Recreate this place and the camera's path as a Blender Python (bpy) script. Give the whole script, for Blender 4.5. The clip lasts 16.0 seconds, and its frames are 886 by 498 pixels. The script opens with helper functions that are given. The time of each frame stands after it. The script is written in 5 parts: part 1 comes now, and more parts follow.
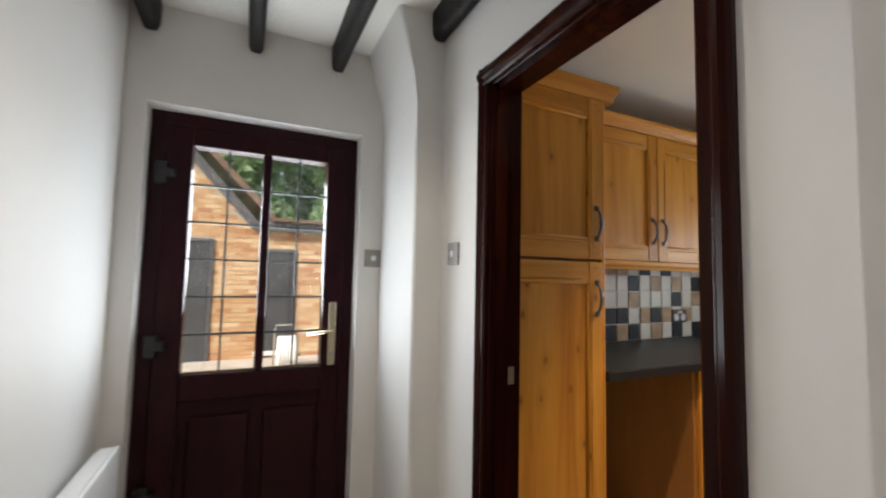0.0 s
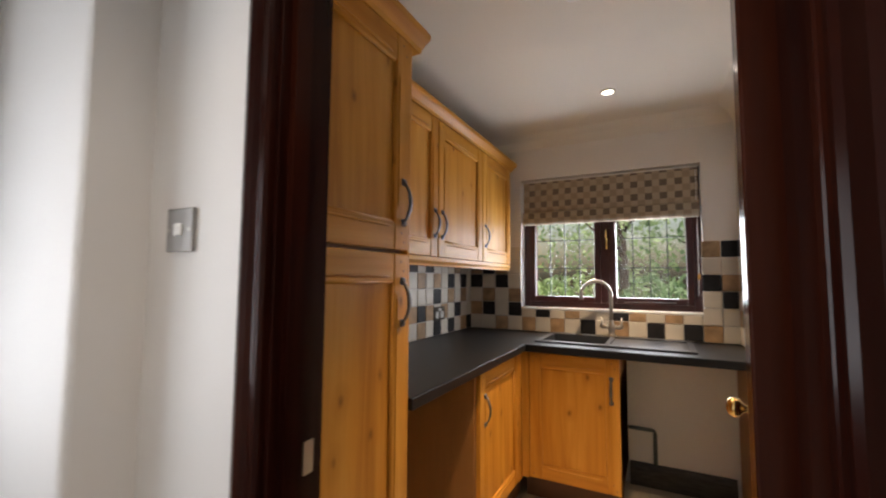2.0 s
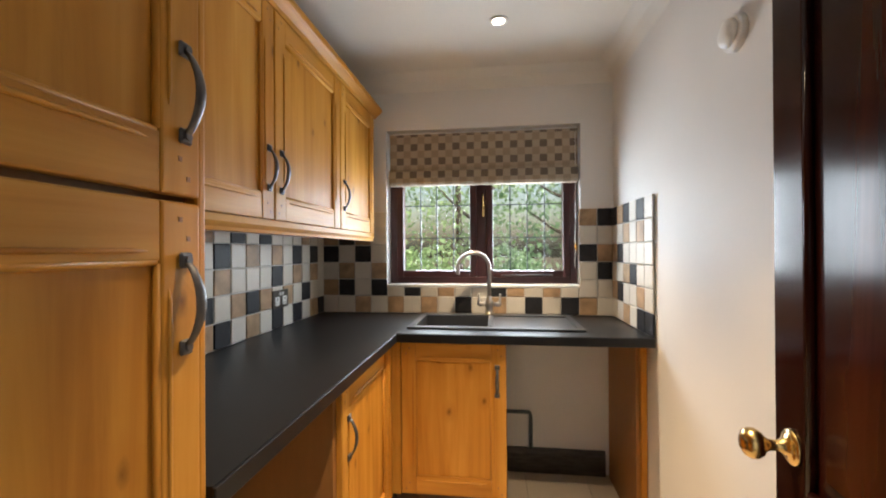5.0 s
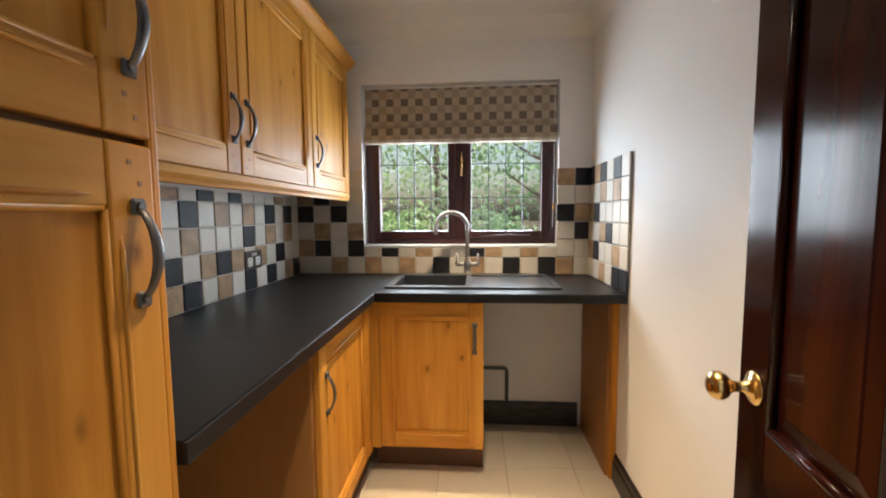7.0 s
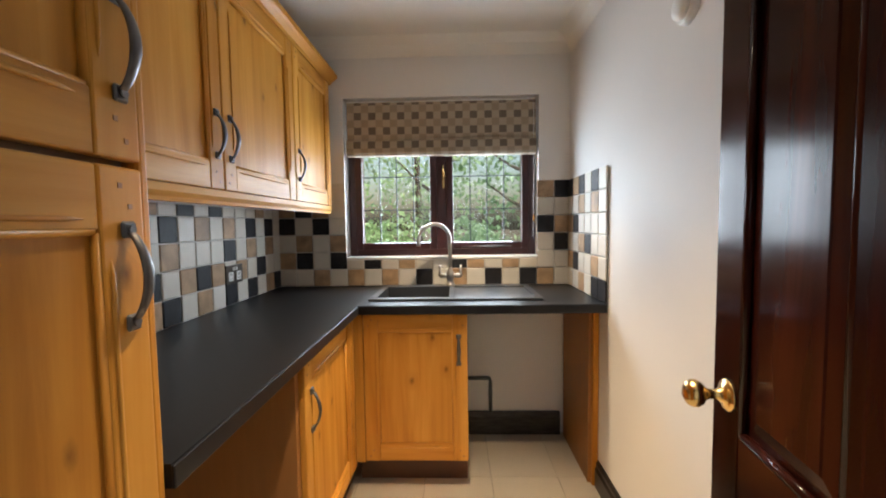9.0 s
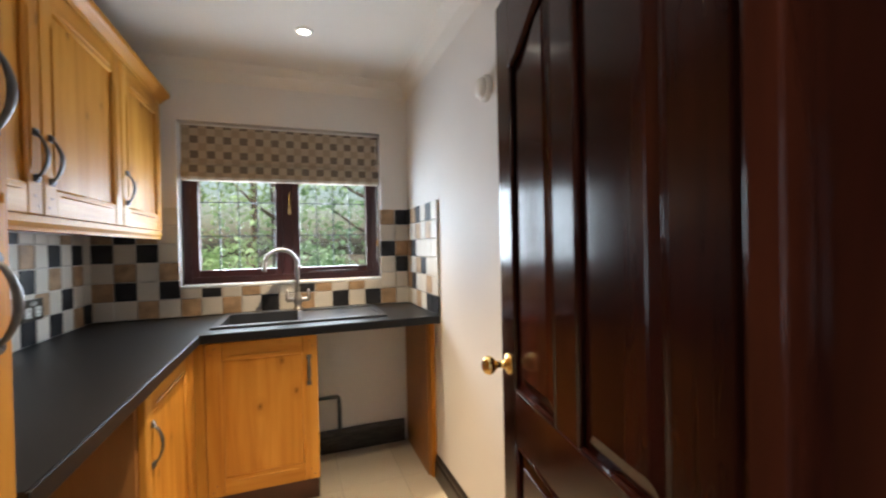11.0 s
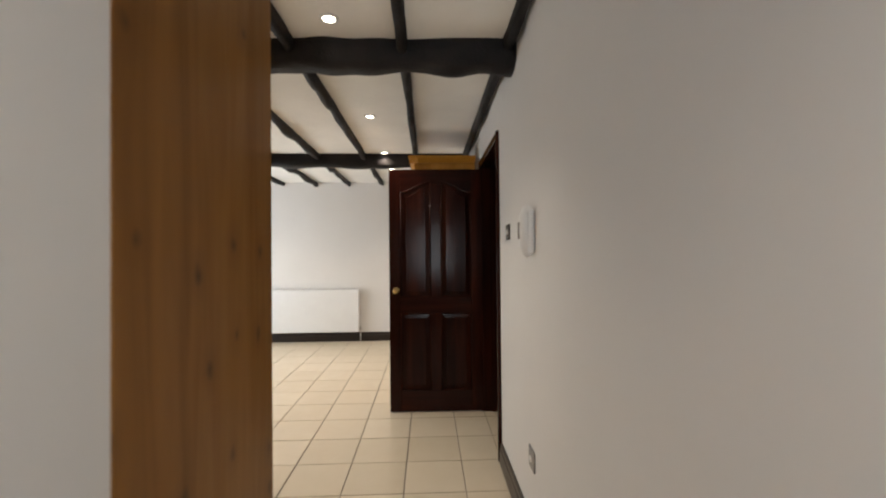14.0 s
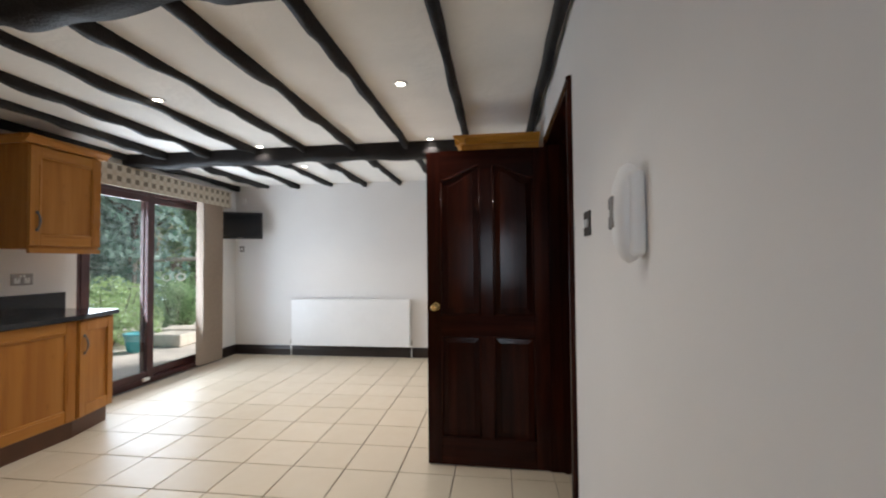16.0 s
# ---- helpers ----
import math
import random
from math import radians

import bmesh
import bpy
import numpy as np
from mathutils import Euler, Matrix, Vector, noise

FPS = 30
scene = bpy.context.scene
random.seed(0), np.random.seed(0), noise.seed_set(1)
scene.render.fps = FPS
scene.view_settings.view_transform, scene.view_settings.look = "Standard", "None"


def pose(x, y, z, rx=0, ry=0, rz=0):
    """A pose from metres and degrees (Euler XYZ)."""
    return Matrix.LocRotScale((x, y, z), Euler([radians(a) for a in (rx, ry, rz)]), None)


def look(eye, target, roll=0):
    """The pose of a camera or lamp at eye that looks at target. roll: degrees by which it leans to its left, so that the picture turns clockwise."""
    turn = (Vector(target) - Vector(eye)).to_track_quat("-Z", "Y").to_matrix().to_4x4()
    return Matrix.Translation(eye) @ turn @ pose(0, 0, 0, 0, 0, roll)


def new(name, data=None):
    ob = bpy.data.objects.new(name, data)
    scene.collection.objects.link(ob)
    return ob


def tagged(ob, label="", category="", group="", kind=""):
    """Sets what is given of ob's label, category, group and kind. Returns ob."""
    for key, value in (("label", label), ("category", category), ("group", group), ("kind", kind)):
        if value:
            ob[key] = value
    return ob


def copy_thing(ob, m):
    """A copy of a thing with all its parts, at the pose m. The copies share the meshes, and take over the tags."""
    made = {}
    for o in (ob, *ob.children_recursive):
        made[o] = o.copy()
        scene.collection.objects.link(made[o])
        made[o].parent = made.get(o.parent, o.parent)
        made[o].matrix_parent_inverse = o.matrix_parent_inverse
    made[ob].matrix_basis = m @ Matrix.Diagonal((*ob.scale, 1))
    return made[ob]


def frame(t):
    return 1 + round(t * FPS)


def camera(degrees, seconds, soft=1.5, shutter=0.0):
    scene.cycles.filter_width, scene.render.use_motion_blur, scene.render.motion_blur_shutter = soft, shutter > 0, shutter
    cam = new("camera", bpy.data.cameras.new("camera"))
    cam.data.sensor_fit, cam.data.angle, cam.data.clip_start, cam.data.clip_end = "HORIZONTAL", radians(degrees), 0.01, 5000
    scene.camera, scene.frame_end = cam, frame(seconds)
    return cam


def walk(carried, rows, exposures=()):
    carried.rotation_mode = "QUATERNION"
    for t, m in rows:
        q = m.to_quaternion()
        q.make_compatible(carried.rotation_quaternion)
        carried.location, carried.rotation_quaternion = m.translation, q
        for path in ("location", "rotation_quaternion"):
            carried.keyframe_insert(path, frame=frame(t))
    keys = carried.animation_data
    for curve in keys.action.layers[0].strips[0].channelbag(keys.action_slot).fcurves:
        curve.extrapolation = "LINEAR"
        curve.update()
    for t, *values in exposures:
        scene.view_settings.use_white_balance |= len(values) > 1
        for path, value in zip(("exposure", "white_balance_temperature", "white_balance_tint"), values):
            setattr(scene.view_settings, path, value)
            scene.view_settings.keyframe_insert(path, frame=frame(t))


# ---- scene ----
cam = camera(94.1, 16.0, soft=2.0, shutter=0.4)
PATH = [
    (0, (0.763, 1.463, 1.301), (1.615, 3.267, 1.434), 1.2),
    (0.5, (0.802, 1.65, 1.262), (1.951, 3.276, 1.45), -0.1),
    (1, (0.857, 1.8, 1.291), (2.261, 3.217, 1.436), 0.7),
    (1.5, (0.904, 1.942, 1.297), (2.519, 3.111, 1.448), 0.5),
    (2, (0.994, 2.03, 1.298), (2.761, 2.956, 1.441), 0.4),
    (2.5, (1.156, 2.097, 1.301), (3.011, 2.83, 1.437), 0.4),
    (3, (1.271, 2.171, 1.299), (3.187, 2.734, 1.414), 0.1),
    (3.5, (1.396, 2.238, 1.301), (3.345, 2.675, 1.414), 0.3),
    (4, (1.487, 2.273, 1.307), (3.455, 2.614, 1.41), 0.1),
    (6.5, (1.53, 2.284, 1.28), (3.519, 2.443, 1.154), -0.2),
    (7, (1.539, 2.278, 1.275), (3.526, 2.427, 1.11), -0.4),
    (7.5, (1.538, 2.278, 1.28), (3.526, 2.417, 1.117), -0.6),
    (8, (1.538, 2.278, 1.288), (3.529, 2.404, 1.137), -0.8),
    (8.2, (1.534, 2.281, 1.289), (3.525, 2.396, 1.143), -0.8),
    (10.5, (1.404, 2.305, 1.293), (3.37, 1.94, 1.249), -1.0),
    (11, (1.296, 2.329, 1.295), (3.178, 1.651, 1.278), -1.2),
    (11.5, (1.202, 2.349, 1.311), (2.885, 1.269, 1.292), -1.4),
    (12, (1.1, 2.377, 1.305), (2.441, 0.893, 1.291), -1.0),
    (12.5, (0.999, 2.373, 1.305), (1.872, 0.573, 1.304), -0.5),
    (13, (0.897, 2.3, 1.3), (1.332, 0.348, 1.312), -0.0),
    (13.5, (0.801, 2.145, 1.3), (0.921, 0.149, 1.323), -0.1),
    (14, (0.749, 1.996, 1.298), (0.675, -0.002, 1.317), -0.5),
    (14.5, (0.783, 1.762, 1.286), (0.646, -0.233, 1.331), 0.0),
    (15, (0.73, 1.588, 1.282), (0.683, -0.411, 1.334), -0.5),
    (15.5, (0.661, 1.381, 1.289), (0.733, -0.617, 1.341), -0.3),
    (16, (0.616, 1.217, 1.286), (0.878, -0.765, 1.341), -0.5),
]
walk(cam, [(t, look(eye, target, roll)) for t, eye, target, roll in PATH],
     exposures=[(0, 0.05, 6500, 10), (1.5, -0.05, 6650, 13), (2, 0.0, 6700, 15), (2.5, 0.1, 8000, 15), (3, 0.25, 8300, 13), (4, 0.42, 6500, 10), (7, 0.35, 6150, 9), (10.5, 0.38, 5950, 8), (11.5, 0.33, 6200, 11), (12, 0.25, 6900, 18), (12.5, 0.25, 7300, 16), (13, 0.2, 7200, 15), (14, 0.15, 6600, 11), (15, 0.1, 6150, 11), (16, 0.03, 5950, 11)])

# ---- light ----
world = bpy.data.worlds.new("sky")
scene.world = world
world.use_nodes = True
wn = world.node_tree.nodes
sky = wn.new("ShaderNodeTexSky")
sky.sky_type = 'NISHITA'
sky.sun_disc = False
sky.sun_elevation = radians(39)
sky.sun_rotation = radians(234)
sky.air_density, sky.dust_density = 1.5, 4.0
world.node_tree.links.new(sky.outputs[0], wn["Background"].inputs[0])
wn["Background"].inputs[1].default_value = 0.15


def lamp(name, kind, place, target, power, colour, **more):
    data = bpy.data.lights.new(name, kind)
    data.energy, data.color = power, colour
    for key, value in more.items():
        if key == "size":
            data.size = value
        if key == "size_y":
            data.shape, data.size_y = 'RECTANGLE', value
        if key == "spread":
            data.spread = value
        if key == "angle":
            data.angle = value
        if key == "cone":
            data.spot_size, data.spot_blend = value, 0.9
        if key == "radius":
            data.shadow_soft_size = value
    ob = new(name, data)
    ob.matrix_world = look(place, target)
    return ob


DAY = (0.86, 0.94, 1.0)
WARM = (1.0, 0.75, 0.47)
WARM_K = (1.0, 0.89, 0.74)
# the sun stands behind the house, veiled by cloud
lamp("sun", 'SUN', (-11, -8, 11), (0, 0, 0), 5.0, (1.0, 0.96, 0.90), angle=radians(12))
# skylight in the openings
lamp("window_daylight", 'AREA', (4.185, 2.365, 1.42), (2.6, 2.5, 1.3), 24, DAY, size=0.9, size_y=0.55)
lamp("door_daylight", 'AREA', (0.81, 3.545, 1.35), (0.84, 2.0, 1.9), 16, DAY, size=0.58, size_y=0.9)
lamp("patio_daylight", 'AREA', (4.47, -2.65, 1.05), (2.0, -2.6, 1.9), 62, DAY, size=1.35, size_y=1.7)
SPOTS_UTILITY = [(3.43, 2.26), (2.51, 2.28)]
SPOTS_KITCHEN = [(1.185, 0.13), (1.187, -1.20), (2.82, -1.20), (2.795, -2.335), (1.195, -2.35), (2.80, 0.18), (2.763, -3.17), (1.19, -3.2)]
SPOTS_HALL = [(0.95, 2.30)]
for sx, sy in SPOTS_UTILITY:
    lamp("spot_beam", 'SPOT', (sx, sy, 2.335), (sx, sy, 0), 138, WARM, cone=radians(74), radius=0.03)
for sx, sy in SPOTS_KITCHEN:
    lamp("spot_beam", 'SPOT', (sx, sy, 2.335), (sx, sy, 0), 31, WARM_K, cone=radians(116), radius=0.03)
for sx, sy in SPOTS_HALL:
    lamp("spot_beam", 'SPOT', (sx, sy, 2.335), (sx, sy, 0), 24, WARM_K, cone=radians(116), radius=0.03)


# ---- materials ----
class Nodes:
    def __init__(self, name):
        self.m = bpy.data.materials.new(name)
        self.m.use_nodes = True
        self.t = self.m.node_tree
        self.b = self.t.nodes["Principled BSDF"]

    def add(self, kind, **sets):
        n = self.t.nodes.new(kind)
        for k, v in sets.items():
            n.inputs[k.replace("_", " ")].default_value = v
        return n

    def link(self, a, b):
        self.t.links.new(a, b)

    def coords(self, scale=(1, 1, 1), shift=True):
        tc = self.t.nodes.new("ShaderNodeTexCoord")
        mp = self.t.nodes.new("ShaderNodeMapping")
        mp.inputs["Scale"].default_value = scale
        self.link(tc.outputs["Object"], mp.inputs["Vector"])
        if shift:
            oi = self.t.nodes.new("ShaderNodeObjectInfo")
            mul = self.t.nodes.new("ShaderNodeMath")
            mul.operation = 'MULTIPLY'
            mul.inputs[1].default_value = 37.0
            self.link(oi.outputs["Random"], mul.inputs[0])
            self.link(mul.outputs[0], mp.inputs["Location"])
        return mp.outputs[0]

    def ramp(self, fac, stops):
        r = self.t.nodes.new("ShaderNodeValToRGB")
        e = r.color_ramp.elements
        while len(e) < len(stops):
            e.new(0.5)
        for i, (p, c) in enumerate(stops):
            e[i].position, e[i].color = p, (*c, 1)
        self.link(fac, r.inputs[0])
        return r.outputs[0]

    def noise(self, vec, scale, detail=4, rough=0.55, warp=0.0):
        n = self.add("ShaderNodeTexNoise", Scale=scale, Detail=detail, Roughness=rough, Distortion=warp)
        self.link(vec, n.inputs["Vector"])
        return n.outputs[0]

    def mix(self, fac, a, b, mode='MIX'):
        n = self.t.nodes.new("ShaderNodeMix")
        n.data_type, n.blend_type = 'RGBA', mode
        for val, i in ((fac, 0), (a, 6), (b, 7)):
            if isinstance(val, (int, float)):
                n.inputs[i].default_value = val
            elif isinstance(val, tuple):
                n.inputs[i].default_value = (*val, 1)
            else:
                self.link(val, n.inputs[i])
        return n.outputs[2]

    def bump(self, height, strength, dist):
        n = self.add("ShaderNodeBump", Strength=strength, Distance=dist)
        self.link(height, n.inputs["Height"])
        self.link(n.outputs[0], self.b.inputs["Normal"])

    def calc(self, op, a, b=None, c=None):
        n = self.t.nodes.new("ShaderNodeMath")
        n.operation = op
        for i, v in enumerate((a, b, c)):
            if v is None:
                continue
            if isinstance(v, (int, float)):
                n.inputs[i].default_value = v
            else:
                self.link(v, n.inputs[i])
        return n.outputs[0]


def plain(name, colour, rough=0.5, metal=0.0, vary=0.15, scale=6.0, bump=0.1, fine=120.0, depth=0.001, coat=0.0, stretch=(1, 1, 1), spec=0.5):
    k = Nodes(name)
    v = k.coords(stretch)
    n1 = k.noise(v, scale, 5)
    n2 = k.noise(v, fine, 3)
    dark = tuple(c * (1 - vary) for c in colour)
    light = tuple(min(1, c * (1 + vary)) for c in colour)
    k.link(k.ramp(n1, [(0.3, dark), (0.7, light)]), k.b.inputs["Base Color"])
    r = k.t.nodes.new("ShaderNodeMapRange")
    r.inputs["To Min"].default_value, r.inputs["To Max"].default_value = max(0.02, rough * 0.85), min(1, rough * 1.15)
    k.link(n1, r.inputs["Value"])
    k.link(r.outputs[0], k.b.inputs["Roughness"])
    k.b.inputs["Metallic"].default_value = metal
    k.b.inputs["Specular IOR Level"].default_value = spec
    k.b.inputs["Coat Weight"].default_value = coat
    k.b.inputs["Coat Roughness"].default_value = 0.12
    if bump:
        k.bump(n2, bump, depth)
    return k.m


def wood(name, stops, along, rough, knots=0.0, coat=0.0, boards=0.0, spec=0.22):
    """Wood whose grain runs along one axis of the object."""
    k = Nodes(name)
    s = [9.0, 9.0, 9.0]
    s[along] = 0.6
    v = k.coords(tuple(s))
    grain = k.noise(v, 1.6, 6, 0.6, 0.9)
    s2 = [3.0, 3.0, 3.0]
    s2[along] = 0.35
    broad = k.noise(k.coords(tuple(s2)), 1.3, 3, 0.5, 0.5)
    both = k.calc('ADD', k.calc('MULTIPLY', grain, 0.5), k.calc('MULTIPLY', broad, 0.5))
    col = k.ramp(both, [(0.36, stops[0]), (0.5, stops[1]), (0.64, stops[2])])
    if boards:
        tc = k.t.nodes.new("ShaderNodeTexCoord")
        sep = k.t.nodes.new("ShaderNodeSeparateXYZ")
        k.link(tc.outputs["Object"], sep.inputs[0])
        cell = k.calc('FLOOR', k.calc('MULTIPLY', k.calc('ADD', sep.outputs[0], sep.outputs[1]), 1 / boards))
        wnz = k.t.nodes.new("ShaderNodeTexWhiteNoise")
        wnz.noise_dimensions = '1D'
        k.link(cell, wnz.inputs["W"])
        col = k.mix(k.calc('MULTIPLY', wnz.outputs[0], 0.42), col, stops[0])
    if knots:
        tk = k.t.nodes.new("ShaderNodeTexCoord")
        ok = k.t.nodes.new("ShaderNodeObjectInfo")
        sk = k.t.nodes.new("ShaderNodeSeparateXYZ")
        k.link(tk.outputs["Object"], sk.inputs[0])
        ck = k.t.nodes.new("ShaderNodeCombineXYZ")
        across = k.calc('ADD', sk.outputs[0], sk.outputs[1]) if along == 2 else sk.outputs[2]
        k.link(k.calc('ADD', k.calc('MULTIPLY', across, 6.5), k.calc('MULTIPLY', ok.outputs["Random"], 41.0)), ck.inputs[0])
        k.link(k.calc('MULTIPLY', sk.outputs[along], 4.2), ck.inputs[1])
        vo = k.add("ShaderNodeTexVoronoi", Scale=1.0, Randomness=1.0)
        vo.voronoi_dimensions = '2D'
        k.link(ck.outputs[0], vo.inputs["Vector"])
        wob = k.calc('ADD', vo.outputs["Distance"], k.calc('MULTIPLY', k.noise(k.coords((30, 30, 14)), 1.0, 3), 0.16))
        rgb = k.t.nodes.new("ShaderNodeSeparateColor")
        k.link(vo.outputs["Color"], rgb.inputs[0])
        some = k.calc('MULTIPLY', k.calc('GREATER_THAN', rgb.outputs[0], 0.38), knots)
        spot = k.ramp(wob, [(0.07, (1, 1, 1)), (0.17, (0, 0, 0))])
        halo = k.ramp(wob, [(0.1, (0.6, 0.6, 0.6)), (0.34, (0, 0, 0))])
        col = k.mix(k.calc('MULTIPLY', halo, k.calc('MULTIPLY', some, 0.9)), col, stops[0])
        col = k.mix(k.calc('MULTIPLY', spot, k.calc('MULTIPLY', some, 1.0)), col, tuple(c * 0.4 for c in stops[0]))
    k.link(col, k.b.inputs["Base Color"])
    k.link(k.ramp(grain, [(0.3, (rough * 1.2,) * 3), (0.7, (rough * 0.85,) * 3)]), k.b.inputs["Roughness"])
    k.b.inputs["Coat Weight"].default_value = coat
    k.b.inputs["Coat Roughness"].default_value = 0.15
    k.b.inputs["Specular IOR Level"].default_value = spec
    k.bump(grain, 0.12, 0.001)
    return k.m


PINE = ((0.39, 0.155, 0.016), (0.56, 0.255, 0.034), (0.67, 0.345, 0.064))
M_pine = wood("pine_upright", PINE, 2, 0.45, 0.9, 0.04, 0.11)
M_pine_h = wood("pine_level", PINE, 0, 0.45, 0.2, 0.04)
M_pine_d = wood("pine_depth", PINE, 1, 0.45, 0.2, 0.04)
HONEY = ((0.31, 0.118, 0.018), (0.41, 0.172, 0.030), (0.48, 0.218, 0.046))
M_honey = wood("honey_upright", HONEY, 2, 0.42, 0.25, 0.04, 0.16)
M_honey_h = wood("honey_level", HONEY, 0, 0.42, 0, 0.04)
M_honey_d = wood("honey_depth", HONEY, 1, 0.42, 0, 0.04)
# side veneer at under half the pine's colours, the shade on it painted in
M_pine_side_shaded = wood("pine_veneer_shaded", ((0.15, 0.055, 0.008), (0.22, 0.09, 0.014), (0.28, 0.12, 0.02)), 2, 0.4, 0.9, 0.1, 0.17)
M_side = plain("oak_board", (0.33, 0.15, 0.04), 0.5, vary=0.12, scale=3, stretch=(6, 6, 0.7))
M_plinth = plain("brown_plinth", (0.10, 0.042, 0.02), 0.5, vary=0.2, scale=5)
MAHOG = ((0.010, 0.0022, 0.0014), (0.022, 0.0050, 0.003), (0.045, 0.0105, 0.005))
M_mahog = wood("dark_mahogany", MAHOG, 2, 0.16, 0, 0.0, spec=0.13)
M_mahog_h = wood("dark_mahogany_level", MAHOG, 0, 0.16, 0, 0.0, spec=0.13)
M_upvc = plain("rosewood_frame", (0.024, 0.0045, 0.008), 0.34, vary=0.25, scale=4, stretch=(10, 10, 1), bump=0.05, spec=0.15)
M_winframe = plain("rosewood_window", (0.05, 0.012, 0.012), 0.3, vary=0.25, scale=4, bump=0.05)
M_skirt = plain("dark_skirting", (0.016, 0.009, 0.007), 0.3, vary=0.3, scale=5)
M_beam = plain("black_timber", (0.013, 0.011, 0.011), 0.55, vary=0.45, scale=5, bump=0.7, fine=40, depth=0.008, stretch=(2, 2, 2), spec=0.25)
M_wall = plain("white_wall", (0.74, 0.72, 0.70), 0.62, vary=0.03, scale=1.2, bump=0.12, fine=60, depth=0.003)
M_ceil = plain("textured_ceiling", (0.87, 0.85, 0.81), 0.85, vary=0.04, scale=3, bump=0.5, fine=22, depth=0.008)
M_ceil_u = plain("smooth_ceiling", (0.74, 0.71, 0.66), 0.7, vary=0.03, scale=1.5, bump=0.1, fine=50)
M_tilew = plain("cream_tile", (0.64, 0.60, 0.53), 0.42, vary=0.05, scale=8, bump=0.15, fine=25, depth=0.003, spec=0.3)
M_tilet = plain("sand_tile", (0.40, 0.27, 0.16), 0.5, vary=0.3, scale=14, bump=0.3, fine=45, depth=0.003, spec=0.25)
M_tileb = plain("black_tile", (0.022, 0.022, 0.025), 0.5, vary=0.4, scale=12, bump=0.3, fine=45, depth=0.003, spec=0.2)
M_grout = plain("pale_grout", (0.62, 0.60, 0.56), 0.9, vary=0.06)
M_fgrout = plain("floor_grout", (0.24, 0.19, 0.14), 0.9, vary=0.15, scale=9)
M_work = plain("black_worktop", (0.008, 0.008, 0.0095), 0.38, vary=0.35, scale=260, bump=0.06, fine=300, spec=0.35)
M_granite = plain("black_stone", (0.01, 0.01, 0.012), 0.12, vary=0.5, scale=200, bump=0)
M_sink = plain("grey_sink", (0.04, 0.043, 0.05), 0.3, vary=0.2, scale=200, bump=0.1, fine=250)
M_steel = plain("brushed_steel", (0.52, 0.49, 0.45), 0.32, 1.0, vary=0.05, bump=0)
M_pewter = plain("pewter_handle", (0.15, 0.145, 0.145), 0.42, 1.0, vary=0.25, scale=30, bump=0.3, fine=80)
M_brass = plain("brass", (0.72, 0.50, 0.20), 0.2, 1.0, vary=0.1, bump=0)
M_gold = plain("champagne_handle", (0.66, 0.58, 0.42), 0.28, 1.0, vary=0.05, bump=0)
M_white = plain("white_plastic", (0.78, 0.78, 0.77), 0.35, vary=0.02, bump=0)
M_enamel = plain("white_enamel", (0.8, 0.8, 0.8), 0.3, vary=0.02, bump=0)
M_black = plain("black_plastic", (0.012, 0.012, 0.013), 0.3, vary=0.1, bump=0)
M_screen = plain("dark_screen", (0.012, 0.013, 0.015), 0.12, vary=0.05, bump=0)
M_lead = plain("lead_strip", (0.11, 0.13, 0.135), 0.7, 0.0, vary=0.1, bump=0)
M_copper = plain("grey_pipe", (0.12, 0.14, 0.14), 0.45, 0.4, vary=0.2, bump=0)
M_fabric = plain("beige_fabric", (0.45, 0.37, 0.30), 0.95, vary=0.06, scale=40, bump=0.4, fine=400)
M_brickmat = Nodes("yellow_brick")
k = M_brickmat
geo = k.t.nodes.new("ShaderNodeNewGeometry")
c1 = k.ramp(geo.outputs["Random Per Island"], [(0.0, (0.42, 0.17, 0.08)), (0.3, (0.52, 0.30, 0.15)), (0.7, (0.60, 0.41, 0.23)), (1.0, (0.66, 0.50, 0.32))])
k.link(k.mix(k.calc('MULTIPLY', k.noise(k.coords(), 25, 4), 0.3), c1, (0.50, 0.32, 0.17)), k.b.inputs["Base Color"])
k.b.inputs["Roughness"].default_value = 0.9
k.bump(k.noise(k.coords(), 60, 4), 0.4, 0.004)
M_brick = k.m
M_mortar = plain("mortar", (0.45, 0.38, 0.30), 0.95, vary=0.1, scale=20)
M_greydoor = plain("grey_door", (0.045, 0.048, 0.055), 0.45, vary=0.25, scale=3)
M_fascia = plain("grey_fascia", (0.09, 0.09, 0.10), 0.6, vary=0.2)
M_rooftile = plain("roof_tiles", (0.16, 0.10, 0.07), 0.85, vary=0.4, scale=12)
M_bark = plain("bark", (0.07, 0.05, 0.035), 0.95, vary=0.4, scale=10, bump=0.8, fine=30, depth=0.01)
M_grass = plain("grass", (0.07, 0.13, 0.03), 0.95, vary=0.4, scale=3, bump=0.6, fine=30, depth=0.02)
M_paving = plain("pale_paving", (0.50, 0.45, 0.38), 0.9, vary=0.15, scale=4)
M_stonemat = plain("pale_stone", (0.55, 0.50, 0.42), 0.9, vary=0.2, scale=6, bump=0.5, fine=20, depth=0.01)
M_fence = plain("fence_wood", (0.17, 0.14, 0.105), 0.9, vary=0.3, scale=8)
M_teal = plain("teal_glaze", (0.05, 0.30, 0.33), 0.25, vary=0.15)
M_timber = plain("weathered_timber", (0.30, 0.27, 0.23), 0.9, vary=0.2)


